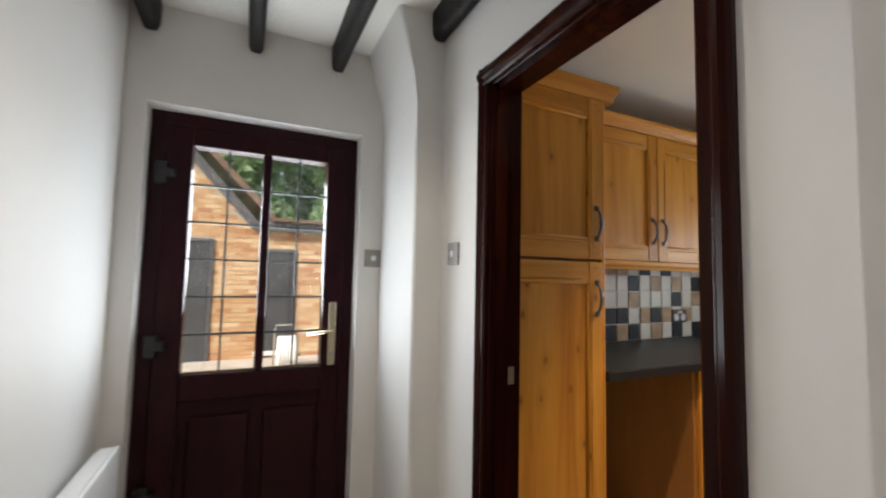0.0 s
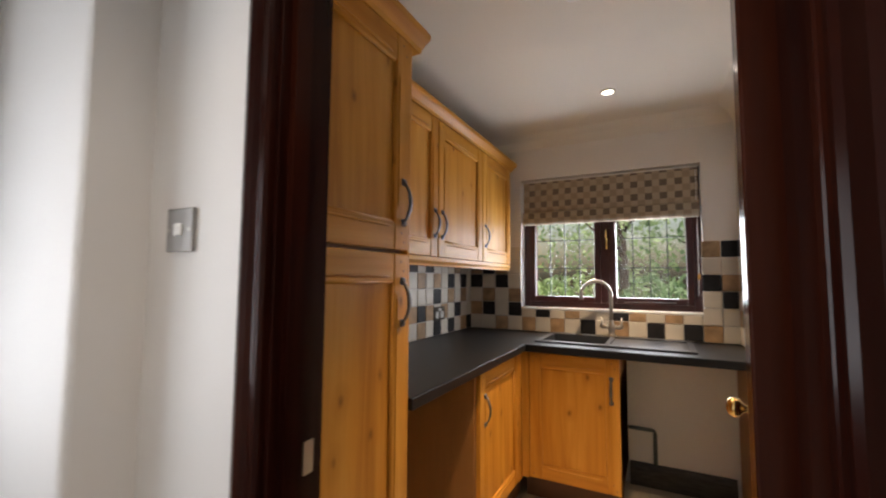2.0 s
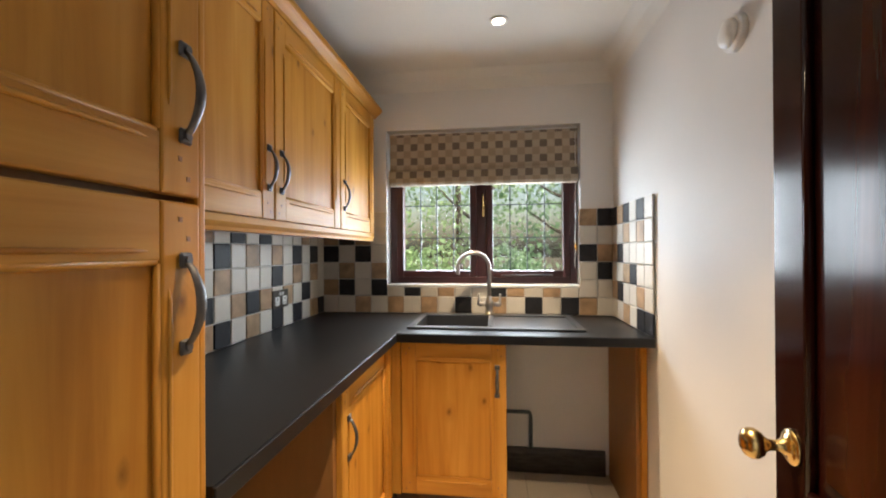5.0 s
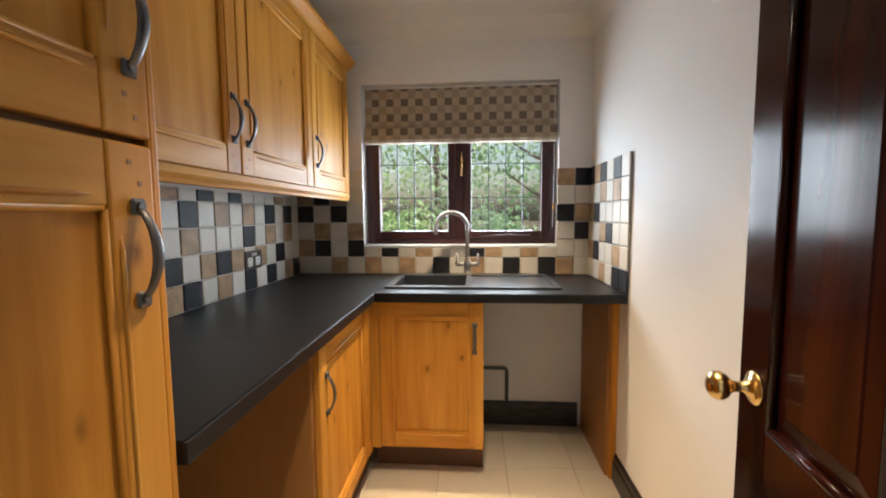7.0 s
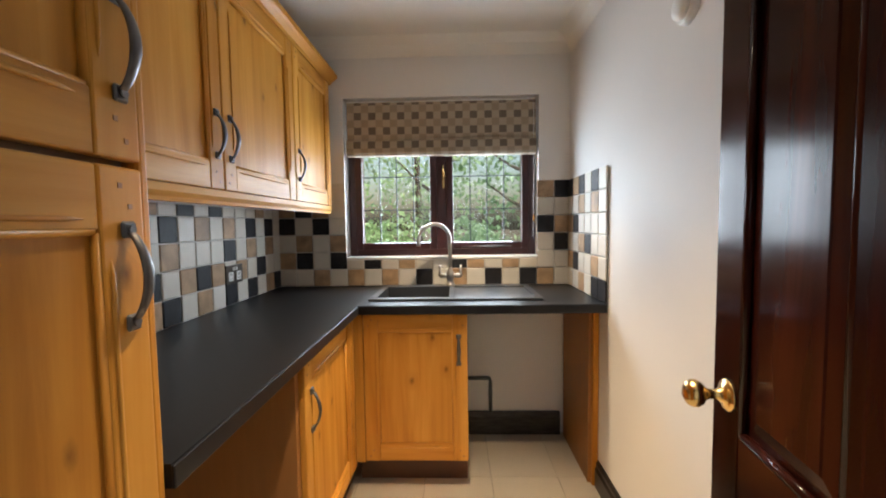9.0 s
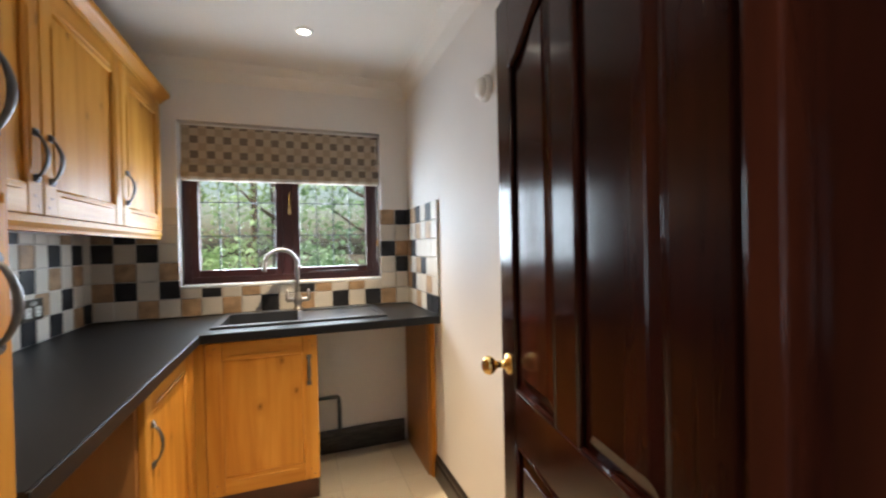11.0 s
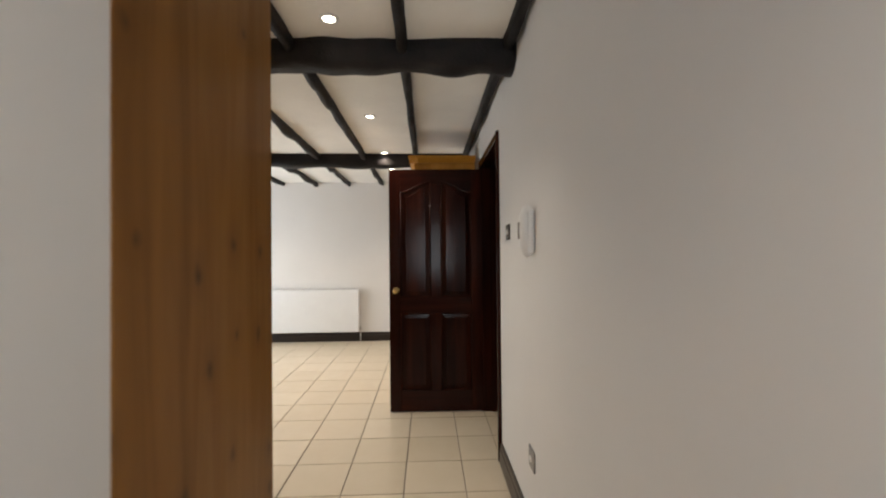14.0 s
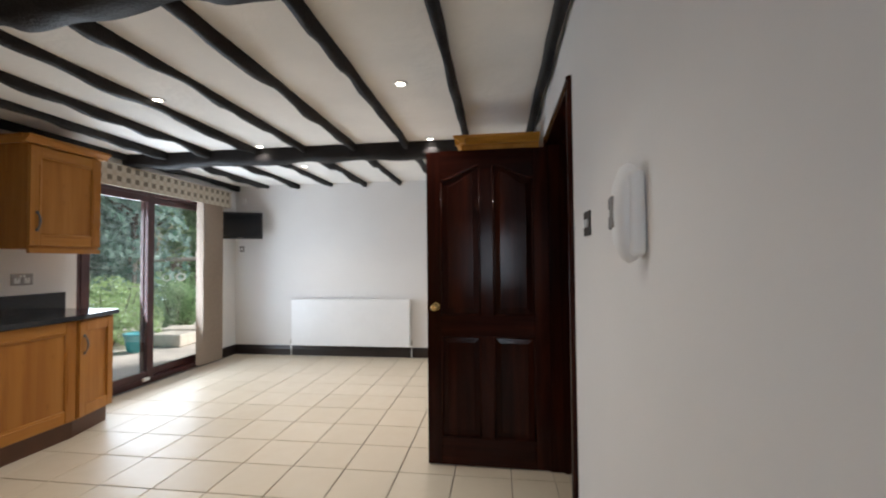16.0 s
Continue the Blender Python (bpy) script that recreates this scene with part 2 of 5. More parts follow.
def leaf_material(name, dark, light):
    k = Nodes(name)
    g = k.t.nodes.new("ShaderNodeNewGeometry")
    k.link(k.ramp(g.outputs["Random Per Island"], [(0.0, dark), (1.0, light)]), k.b.inputs["Base Color"])
    k.b.inputs["Roughness"].default_value = 0.55
    tr = k.t.nodes.new("ShaderNodeBsdfTranslucent")
    k.link(k.ramp(g.outputs["Random Per Island"], [(0.0, dark), (1.0, light)]), tr.inputs[0])
    mx = k.add("ShaderNodeMixShader")
    mx.inputs[0].default_value = 0.55
    k.link(k.b.outputs[0], mx.inputs[1])
    k.link(tr.outputs[0], mx.inputs[2])
    k.link(mx.outputs[0], k.t.nodes["Material Output"].inputs[0])
    return k.m


M_leaf = leaf_material("green_leaves", (0.18, 0.30, 0.14), (0.42, 0.58, 0.32))
M_leafy = leaf_material("yellow_green_leaves", (0.28, 0.42, 0.16), (0.55, 0.70, 0.36))
M_leafb = leaf_material("blue_green_leaves", (0.12, 0.24, 0.19), (0.42, 0.58, 0.52))

k = Nodes("clear_glass")
k.b.inputs["Roughness"].default_value = 0.0
k.b.inputs["IOR"].default_value = 1.45
gl = k.t.nodes.new("ShaderNodeBsdfGlossy")
gl.inputs["Roughness"].default_value = 0.02
tp = k.t.nodes.new("ShaderNodeBsdfTransparent")
mx = k.t.nodes.new("ShaderNodeMixShader")
mx.inputs[0].default_value = 0.06
k.link(tp.outputs[0], mx.inputs[1])
k.link(gl.outputs[0], mx.inputs[2])
k.link(mx.outputs[0], k.t.nodes["Material Output"].inputs[0])
M_glass = k.m

k = Nodes("lamp_glow")
k.b.inputs["Emission Color"].default_value = (1.0, 0.88, 0.68, 1)
k.b.inputs["Emission Strength"].default_value = 14.0
M_glow = k.m


def checked(name, pale, mid, dark, size, axes, weave=0.0):
    """Woven fabric with small squares in rows."""
    k = Nodes(name)
    tc = k.t.nodes.new("ShaderNodeTexCoord")
    sep = k.t.nodes.new("ShaderNodeSeparateXYZ")
    k.link(tc.outputs["Object"], sep.inputs[0])
    odd = []
    for a in axes:
        f = k.calc('FLOOR', k.calc('MULTIPLY', sep.outputs[a], 1 / size))
        odd.append(k.calc('FLOORED_MODULO', f, 2.0))
    both = k.calc('MULTIPLY', odd[0], odd[1])
    none = k.calc('MULTIPLY', k.calc('SUBTRACT', 1.0, odd[0]), k.calc('SUBTRACT', 1.0, odd[1]))
    col = k.mix(both, pale, dark)
    col = k.mix(none, col, mid)
    fine = k.noise(k.coords(shift=False), 300, 2)
    k.link(k.mix(k.calc('MULTIPLY', fine, 0.35), col, tuple(c * 0.6 for c in pale)), k.b.inputs["Base Color"])
    k.b.inputs["Roughness"].default_value = 0.95
    k.bump(fine, 0.4, 0.001)
    return k.m


k = Nodes("floor_tile")
oi = k.t.nodes.new("ShaderNodeObjectInfo")
c1 = k.ramp(oi.outputs["Random"], [(0.0, (0.60, 0.52, 0.40)), (1.0, (0.66, 0.58, 0.46))])
n1 = k.noise(k.coords(), 7, 5, 0.6, 0.6)
k.link(k.mix(k.calc('MULTIPLY', n1, 0.3), c1, (0.54, 0.44, 0.31)), k.b.inputs["Base Color"])
k.link(k.ramp(n1, [(0.3, (0.36,) * 3), (0.7, (0.50,) * 3)]), k.b.inputs["Roughness"])
k.bump(k.noise(k.coords(), 12, 4), 0.08, 0.004)
M_ftile = k.m


# ---- building helpers ----
def box(bm, x0, y0, z0, x1, y1, z1, bevel=0.0, segs=1):
    xs, ys, zs = sorted((x0, x1)), sorted((y0, y1)), sorted((z0, z1))
    v = [bm.verts.new((x, y, z)) for x in xs for y in ys for z in zs]
    idx = ((0, 1, 3, 2), (4, 6, 7, 5), (0, 4, 5, 1), (2, 3, 7, 6), (0, 2, 6, 4), (1, 5, 7, 3))
    faces = [bm.faces.new([v[i] for i in f]) for f in idx]
    if bevel:
        edges = list({e for f in faces for e in f.edges})
        bmesh.ops.bevel(bm, geom=edges, offset=bevel, segments=segs, affect='EDGES', profile=0.5)
    return bm


def boxes(*rows, bevel=0.0, segs=1):
    bm = bmesh.new()
    for r in rows:
        box(bm, *r, bevel=bevel, segs=segs)
    return bm


def sweep(points, radius, sides=10, flat=1.0, up=(0, 0, 1), bm=None):
    """A tube along points; flat squeezes it across its second axis."""
    bm = bm or bmesh.new()
    pts = [Vector(p) for p in points]
    rings = []
    for i, p in enumerate(pts):
        d = (pts[min(i + 1, len(pts) - 1)] - pts[max(i - 1, 0)]).normalized()
        u = Vector(up)
        if abs(d.dot(u)) > 0.95:
            u = Vector((1, 0, 0)) if abs(d.x) < 0.9 else Vector((0, 1, 0))
        a = d.cross(u).normalized()
        b = d.cross(a).normalized()
        r = radius[i] if isinstance(radius, (list, tuple)) else radius
        rings.append([bm.verts.new(p + a * (r * math.cos(q)) + b * (r * flat * math.sin(q))) for q in (2 * math.pi * j / sides for j in range(sides))])
    for r0, r1 in zip(rings, rings[1:]):
        for j in range(sides):
            bm.faces.new((r0[j], r0[(j + 1) % sides], r1[(j + 1) % sides], r1[j])).smooth = True
    bm.faces.new(rings[0])
    bm.faces.new(rings[-1])
    return bm


def lathe(profile, axis=2, place=(0, 0, 0), sides=24, bm=None):
    """A turned shape: rows of (radius, height) about one axis."""
    bm = bm or bmesh.new()
    rings = []
    for r, hgt in profile:
        ring = []
        for j in range(sides):
            q = 2 * math.pi * j / sides
            c = [r * math.cos(q), r * math.sin(q)]
            c.insert(axis, hgt)
            ring.append(bm.verts.new(Vector(c) + Vector(place)))
        rings.append(ring)
    for r0, r1 in zip(rings, rings[1:]):
        for j in range(sides):
            bm.faces.new((r0[j], r0[(j + 1) % sides], r1[(j + 1) % sides], r1[j])).smooth = True
    bm.faces.new(rings[0])
    bm.faces.new(rings[-1])
    return bm


def prism(outline, axis, a, b, bm=None):
    """An outline in the two other axes, drawn out along one axis from a to b."""
    bm = bm or bmesh.new()
    def at(p, w):
        c = list(p)
        c.insert(axis, w)
        return bm.verts.new(c)
    lo, hi = [at(p, a) for p in outline], [at(p, b) for p in outline]
    n = len(outline)
    for i in range(n):
        bm.faces.new((lo[i], lo[(i + 1) % n], hi[(i + 1) % n], hi[i]))
    bm.faces.new(lo)
    bm.faces.new(hi)
    return bm


def link_mesh(name, bm, material):
    bmesh.ops.recalc_face_normals(bm, faces=bm.faces)
    me = bpy.data.meshes.new(name)
    bm.to_mesh(me)
    bm.free()
    me.materials.append(material)
    return new(name, me)


def part(name, bm, material, parent, label=""):
    ob = link_mesh(name, bm, material)
    ob.parent = parent
    return tagged(ob, label)


def thing(name, m, label, category, group=""):
    ob = new(name)
    ob.matrix_basis = m
    ob.empty_display_size = 0.1
    return tagged(ob, label, category, group)


def single(name, bm, material, label, category, m=None, group=""):
    ob = link_mesh(name, bm, material)
    if m:
        ob.matrix_basis = m
    return tagged(ob, label, category, group)


def structure(name, bm, material, label=""):
    return tagged(link_mesh(name, bm, material), label or name.replace("_", " "), "", "", "structure")


def wall_x(name, x0, x1, y0, y1, z1, holes=(), mat=None, label="white painted plaster wall"):
    """A wall along y between x0 and x1, with holes (ya, yb, za, zb) side by side."""
    rows, y = [], y0
    for ya, yb, za, zb in sorted(holes):
        rows.append((x0, y, 0, x1, ya, z1))
        if za > 0:
            rows.append((x0, ya, 0, x1, yb, za))
        rows.append((x0, ya, zb, x1, yb, z1))
        y = yb
    rows.append((x0, y, 0, x1, y1, z1))
    return structure(name, boxes(*rows), mat or M_wall, label)


def wall_y(name, y0, y1, x0, x1, z1, holes=(), mat=None, label="white painted plaster wall"):
    rows, x = [], x0
    for xa, xb, za, zb in sorted(holes):
        rows.append((x, y0, 0, xa, y1, z1))
        if za > 0:
            rows.append((xa, y0, 0, xb, y1, za))
        rows.append((xa, y0, zb, xb, y1, z1))
        x = xb
    rows.append((x, y0, 0, x1, y1, z1))
    return structure(name, boxes(*rows), mat or M_wall, label)


# ---- structure ----
XL, XD, XR = 0.30, 1.45, 4.30      # corridor wall, utility doorway wall, patio wall
YB, YF = 3.38, -4.20               # back door wall, far kitchen wall
CEIL = 2.36
structure("floor", boxes((-1.6, -4.4, -0.2, 4.3, 3.62, -0.008)), M_fgrout, "sand grout bed under the floor tiles")
structure("ceiling_kitchen", boxes((-1.6, -4.4, CEIL, 4.5, 1.6, CEIL + 0.12)), M_ceil, "cream textured ceiling between dark beams")
structure("ceiling_hall", boxes((0.1, 1.6, CEIL, XD + 0.05, 3.62, CEIL + 0.12)), M_ceil, "cream textured ceiling between dark beams")
structure("ceiling_utility", boxes((XD + 0.05, 1.6, CEIL, 4.2, 3.5, CEIL + 0.12)), M_ceil_u, "smooth off-white ceiling")
wall_x("wall_corridor", 0.16, XL, YF - 0.2, 3.62, CEIL, [(-1.40, -0.585, 0, 2.02)])
wall_y("wall_back", YB, 3.62, XL, 1.66, CEIL, [(0.378, 1.228, 0, 1.965)])
wall_x("wall_doorway", XD, XD + 0.11, 1.6, YB, CEIL, [(1.877, 2.600, 0, 1.95)])
wall_y("wall_divide", 1.45, 1.6, 1.157, 4.2, CEIL)
wall_y("wall_utility_north", 3.36, 3.5, XD + 0.11, 4.2, CEIL)
wall_x("wall_window", 4.0, 4.2, 1.6, 3.36, CEIL, [(1.785, 2.945, 1.09, 2.04)])
wall_x("wall_patio", XR, XR + 0.2, YF - 0.2, 1.6, CEIL, [(-3.86, -1.97, 0, 2.08)])
wall_y("wall_far", YF - 0.2, YF, XL, XR, CEIL)
structure("wall_lobby", boxes((-1.6, -2.2, 0, -1.5, 0.3, CEIL), (-1.5, 0.2, 0, 0.16, 0.3, CEIL), (-1.5, -2.2, 0, 0.16, -2.1, CEIL)), M_wall, "plain wall of the room beyond")
# boxed pipe in the corner beside the back door, its left side splayed towards the ceiling
bm = prism([(1.335, 0), (1.335, 1.98), (1.32, 2.1), (1.25, CEIL), (XD, CEIL), (XD, 0)], 1, 2.935, YB)
bmesh.ops.bevel(bm, geom=[e for e in bm.edges if all(v.co.y < 2.94 and v.co.x < 1.35 for v in e.verts)], offset=0.02, segments=4, affect='EDGES', profile=0.5)
structure("wall_pipe_box", bm, M_wall, "white plastered boxed pipe in the corner")
# coving in the utility room
cov = [(0, 0), (0.09, 0), (0.07, -0.012), (0.035, -0.035), (0.012, -0.07), (0, -0.09)]
bm = prism([(1.6 + a, CEIL + b) for a, b in cov], 0, XD + 0.11, 4.0)
prism([(4.0 - a, CEIL + b) for a, b in cov], 1, 1.6, 3.36, bm)
prism([(3.36 - a, CEIL + b) for a, b in cov], 0, XD + 0.11, 4.0, bm)
structure("trim_coving", bm, M_ceil_u, "white plaster coving")


def skirting(name, x0, y0, x1, y1, nx, ny):
    """A moulded skirting board along a wall; (nx, ny) points into the room."""
    prof = [(0, 0), (0.018, 0), (0.018, 0.085), (0.012, 0.1), (0.012, 0.115), (0.006, 0.13), (0, 0.13)]
    if nx:
        bm = prism([(x0 + nx * a, b) for a, b in prof], 1, y0, y1)
    else:
        bm = prism([(y0 + ny * a, b) for a, b in prof], 0, x0, x1)
    return structure(name, bm, M_skirt, "dark stained moulded skirting board")


skirting("baseboard_far", XL, YF, XR, YF, 0, 1)
skirting("baseboard_patio", XR, YF + 0.02, XR, -3.88, -1, 0)
skirting("baseboard_corridor", XL, -0.535, XL, YB, 1, 0)
skirting("baseboard_corridor_far", XL, YF + 0.02, XL, -1.455, 1, 0)
skirting("baseboard_utility", 1.6, 1.6, 3.49, 1.6, 0, 1)
skirting("baseboard_hall", XD, 2.640, XD, 2.935, -1, 0)
bm = prism([(3.998, 0.0), (3.975, 0.0), (3.975, 0.11), (3.985, 0.14), (3.998, 0.14)], 1, 1.66, 2.23)
structure("baseboard_window", bm, plain("scuffed_skirting", (0.03, 0.026, 0.024), 0.5, vary=0.9, scale=14, stretch=(1, 1, 6)), "scuffed dark skirting under the worktop")


# ---- beams ----
def rough_beam(name, axis, at, lo, hi, zlow, half, wave, seed, steps=44, group="", label=""):
    """A hewn timber with wavy arrises along one axis."""
    bm = bmesh.new()
    rings = []
    sec = [(-1, 1), (-1, 0.25), (-0.92, -0.6), (-0.6, -0.95), (0, -1), (0.6, -0.95), (0.92, -0.6), (1, 0.25), (1, 1)]
    top = CEIL + 0.002
    for i in range(steps + 1):
        s = lo + (hi - lo) * i / steps
        ring = []
        for j, (a, b) in enumerate(sec):
            n1 = noise.noise((s * 2.1 + seed, j * 0.25, seed * 3.1))
            n2 = noise.noise((s * 7 + seed, j * 0.9, seed))
            w = half * (1 + wave * (0.55 * n1 + 0.35 * n2)) * a
            mid = (top + zlow) / 2
            hh = (top - zlow) / 2
            z = mid + hh * b
            if b < 0.9:
                z += wave * 0.09 * noise.noise((s * 3.3 + seed * 2, 0.3, 5.0)) + wave * 0.03 * n2
            c = [at + w, s, z] if axis == 1 else [s, at + w, z]
            ring.append(bm.verts.new(c))
        rings.append(ring)
    for r0, r1 in zip(rings, rings[1:]):
        for j in range(len(sec) - 1):
            bm.faces.new((r0[j], r0[j + 1], r1[j + 1], r1[j])).smooth = True
    bm.faces.new(rings[0])
    bm.faces.new(rings[-1])
    return tagged(link_mesh(name, bm, M_beam), label or "slim black-stained rafter under the cream ceiling", "beam", group, "")


for i, x in enumerate((0.342, 0.868, 1.422, 1.915, 2.40, 2.885, 3.36, 3.82, 4.262)):
    rough_beam("rafter", 1, x, YF, 1.45, 2.302, 0.026, 0.42, 3.7 * i + 1, 90, "kitchen rafters")
for i, x in enumerate((0.375, 0.752, 1.105, 1.42)):
    rough_beam("hall_rafter", 1, x, 1.5, YB - 0.005 if i < 3 else 2.93, 2.245, 0.032, 0.06, 5.1 * i + 2, 30, "hall rafters", "straight black-stained rafter in the hall")
rough_beam("cross_beam", 0, -0.12, XL, XR, 2.224, 0.085, 0.7, 11.3, 90, "cross beams", "gnarled black timber cross beam with wavy edges")
rough_beam("cross_beam", 0, -2.47, XL, XR, 2.225, 0.072, 0.35, 23.9, 80, "cross beams", "gnarled black timber cross beam with wavy edges")


# ---- doors ----
def fielded(outline, y_edge, y_face, slope=0.032):
    """A raised and fielded panel: an outline in x and z whose border slopes up to a flat field."""
    bm = bmesh.new()
    cx = (min(p[0] for p in outline) + max(p[0] for p in outline)) / 2
    z_lo = min(p[1] for p in outline)
    half = max(p[0] for p in outline) - cx
    low = [bm.verts.new((x, y_edge, z)) for x, z in outline]
    step = [bm.verts.new((cx + (x - cx) * (half - slope) / half, y_edge + (y_face - y_edge) * 0.7, z + (slope if z - z_lo < 0.01 else -slope))) for x, z in outline]
    field = [bm.verts.new((v.co.x + (0.002 if v.co.x < cx else -0.002), y_face, v.co.z + (0.002 if v.co.z - z_lo < slope + 0.01 else -0.002))) for v in step]
    n = len(outline)
    for a, b in ((low, step), (step, field)):
        for i in range(n):
            bm.faces.new((a[i], a[(i + 1) % n], b[(i + 1) % n], b[i]))
    bm.faces.new(field)
    bm.faces.new(low)
    return bm


def panel_door(name, m, width, height, label, knob_side=1, hinge_label=""):
    """A four-panel door in its own axes: x from the hinge, y through it, z up."""
    d = thing(name, m, label, "door")
    t, st, mul = 0.036, 0.090, 0.080
    mid_lo, mid_hi, top_z, bot = 0.80, 0.93, height - 0.10, 0.17
    part("core", boxes((st * 0.5, 0.010, 0.01, width - st * 0.5, t - 0.010, height - 0.02)), M_mahog, d)
    for x0, x1 in ((0, st), (width - st, width)):
        part("stile", boxes((x0, 0, 0, x1, t, height), bevel=0.003, segs=2), M_mahog, d)
    c0, c1 = width / 2 - mul / 2, width / 2 + mul / 2
    part("muntin", boxes((c0, 0, mid_hi, c1, t, top_z - 0.02), (c0, 0, bot, c1, t, mid_lo), bevel=0.002), M_mahog, d)
    part("rail", boxes((st, 0, 0, width - st, t, bot), bevel=0.002), M_mahog_h, d)
    part("rail", boxes((st, 0, mid_lo, width - st, t, mid_hi), bevel=0.002), M_mahog_h, d)
    bm = bmesh.new()
    spans = ((st, c0, 0), (c1, width - st, 1))
    for x0, x1, side in spans:
        pts = []
        for i in range(15):
            u = i / 14
            s = u if side == 0 else 1 - u
            pts.append((x0 + (x1 - x0) * u, top_z - 0.085 + 0.085 * (3 * s * s - 2 * s ** 3)))
        prism(pts + [(x1, height), (x0, height)], 1, 0, t, bm)
    box(bm, c0, 0, top_z - 0.02, c1, t, height)
    part("top_rail", bm, M_mahog_h, d)
    for x0, x1, side in spans:
        for y0, y1 in ((0.004, 0.012), (t - 0.012, t - 0.004)):
            ye_in, ye_out = (0.0105, 0.003) if y0 < t / 2 else (t - 0.0105, t - 0.003)
            part("panel", fielded([(x0 + 0.008, bot + 0.008), (x0 + 0.008, mid_lo - 0.008), (x1 - 0.008, mid_lo - 0.008), (x1 - 0.008, bot + 0.008)], ye_in, ye_out), M_mahog, d)
            ins = 0.010
            pts = [(x0 + ins, mid_hi + 0.010)]
            for i in range(15):
                u = i / 14
                s = u if side == 0 else 1 - u
                pts.append((x0 + ins + (x1 - x0 - 2 * ins) * u, top_z - 0.095 + 0.085 * (3 * s * s - 2 * s ** 3)))
            pts.append((x1 - ins, mid_hi + 0.010))
            part("panel", fielded(pts, ye_in, ye_out), M_mahog, d)
            ye = 0.003 if y0 < t / 2 else t - 0.003
            part("bead", sweep([(x0 + (x1 - x0) * i / 14, ye, q[1] + 0.008) for i, q in enumerate(pts[1:-1])], 0.008, 8, 1.0, (0, 1, 0)), M_mahog, d)
            # beads round the panels
            yb = y0 + 0.001 if y0 < t / 2 else y1 - 0.001
            part("bead", sweep([(x0 + 0.006, yb, mid_hi + 0.004), (x1 - 0.006, yb, mid_hi + 0.004)], 0.007, 8), M_mahog, d)
            for xb, ztop in ((x0 + 0.004, pts[1][1]), (x1 - 0.004, pts[-2][1])):
                part("bead", sweep([(xb, yb, mid_hi), (xb, yb, ztop + 0.008)], 0.007, 8), M_mahog, d)
                part("bead", sweep([(xb, yb, bot), (xb, yb, mid_lo)], 0.007, 8), M_mahog, d)
            part("bead", sweep([(x0 + 0.006, yb, mid_lo - 0.004), (x1 - 0.006, yb, mid_lo - 0.004)], 0.007, 8), M_mahog, d)
            part("bead", sweep([(x0 + 0.006, yb, bot + 0.004), (x1 - 0.006, yb, bot + 0.004)], 0.007, 8), M_mahog, d)
    for sgn, y in ((-1, 0), (1, t)):
        kx, kz = width - 0.055, 0.985
        prof = [(0.0, 0.070), (0.010, 0.0695), (0.019, 0.065), (0.0235, 0.057), (0.0235, 0.050), (0.019, 0.042), (0.011, 0.036), (0.0085, 0.030), (0.0085, 0.017), (0.012, 0.014), (0.013, 0.009), (0.022, 0.007), (0.027, 0.004), (0.028, 0.0)]
        part("knob", lathe([(max(r, 0.0005), y + sgn * h) for r, h in prof], 1, (kx, 0, kz)), M_brass, d, "polished brass door knob")
    for hz in (0.25, 1.02, height - 0.22):
        part("hinge", boxes((-0.004, -0.002, hz - 0.05, 0.002, t * 0.8, hz + 0.05)), M_brass, d, "brass butt hinge")
    part("latch", boxes((width, t / 2 - 0.011, 0.95, width + 0.003, t / 2 + 0.011, 1.02)), M_steel, d)
    return d


panel_door("door_utility", pose(1.580, 1.924, 0.008, 0, 0, -8.8) @ pose(0, -0.036, 0), 0.702, 1.905, "dark mahogany four-panel door standing open into the utility room")
panel_door("door_kitchen", pose(XL + 0.004, -1.372, 0.008, 0, 0, -1.0) @ pose(0, -0.036, 0), 0.76, 1.975, "dark mahogany arched four-panel door standing open against the corner")


def door_frame(name, axis_x, y0, y1, top, depth0, depth1, label):
    """Lining and architraves of an opening in a wall along y."""
    f = thing(name, pose(axis_x, y0, 0), label, "door frame")
    w, lin = y1 - y0, 0.028
    dp0, dp1 = depth0 - axis_x, depth1 - axis_x
    part("jamb", boxes((dp0, 0, 0, dp1, lin, top), bevel=0.002), M_mahog, f)
    part("jamb", boxes((dp0, w - lin, 0, dp1, w, top), bevel=0.002), M_mahog, f)
    part("head", boxes((dp0, 0, top - lin, dp1, w, top), bevel=0.002), M_mahog, f)
    mid = (dp0 + dp1) / 2
    part("stop", boxes((mid - 0.035, lin, 0, mid, lin + 0.013, top - lin), (mid - 0.035, w - lin - 0.013, 0, mid, w - lin, top - lin), (mid - 0.035, lin, top - lin - 0.013, mid, w - lin, top - lin)), M_mahog, f)
    # moulded architrave section: offset from the opening, thickness
    sec = [(0.006, 0), (0.006, 0.012), (0.012, 0.017), (0.029, 0.014), (0.038, 0.019), (0.049, 0.022), (0.060, 0.018), (0.066, 0.012), (0.066, 0)]
    for face, sgn in ((dp0, -1), (dp1, 1)):
        part("architrave", prism([(face + sgn * b, lin - a) for a, b in sec], 2, 0, top - lin + 0.066), M_mahog, f)
        part("architrave", prism([(face + sgn * b, w - lin + a) for a, b in sec], 2, 0, top - lin + 0.066), M_mahog, f)
        part("architrave", prism([(face + sgn * (b + 0.0005), top - lin + a) for a, b in sec], 1, lin - 0.065, w - lin + 0.065), M_mahog_h, f)
    return f


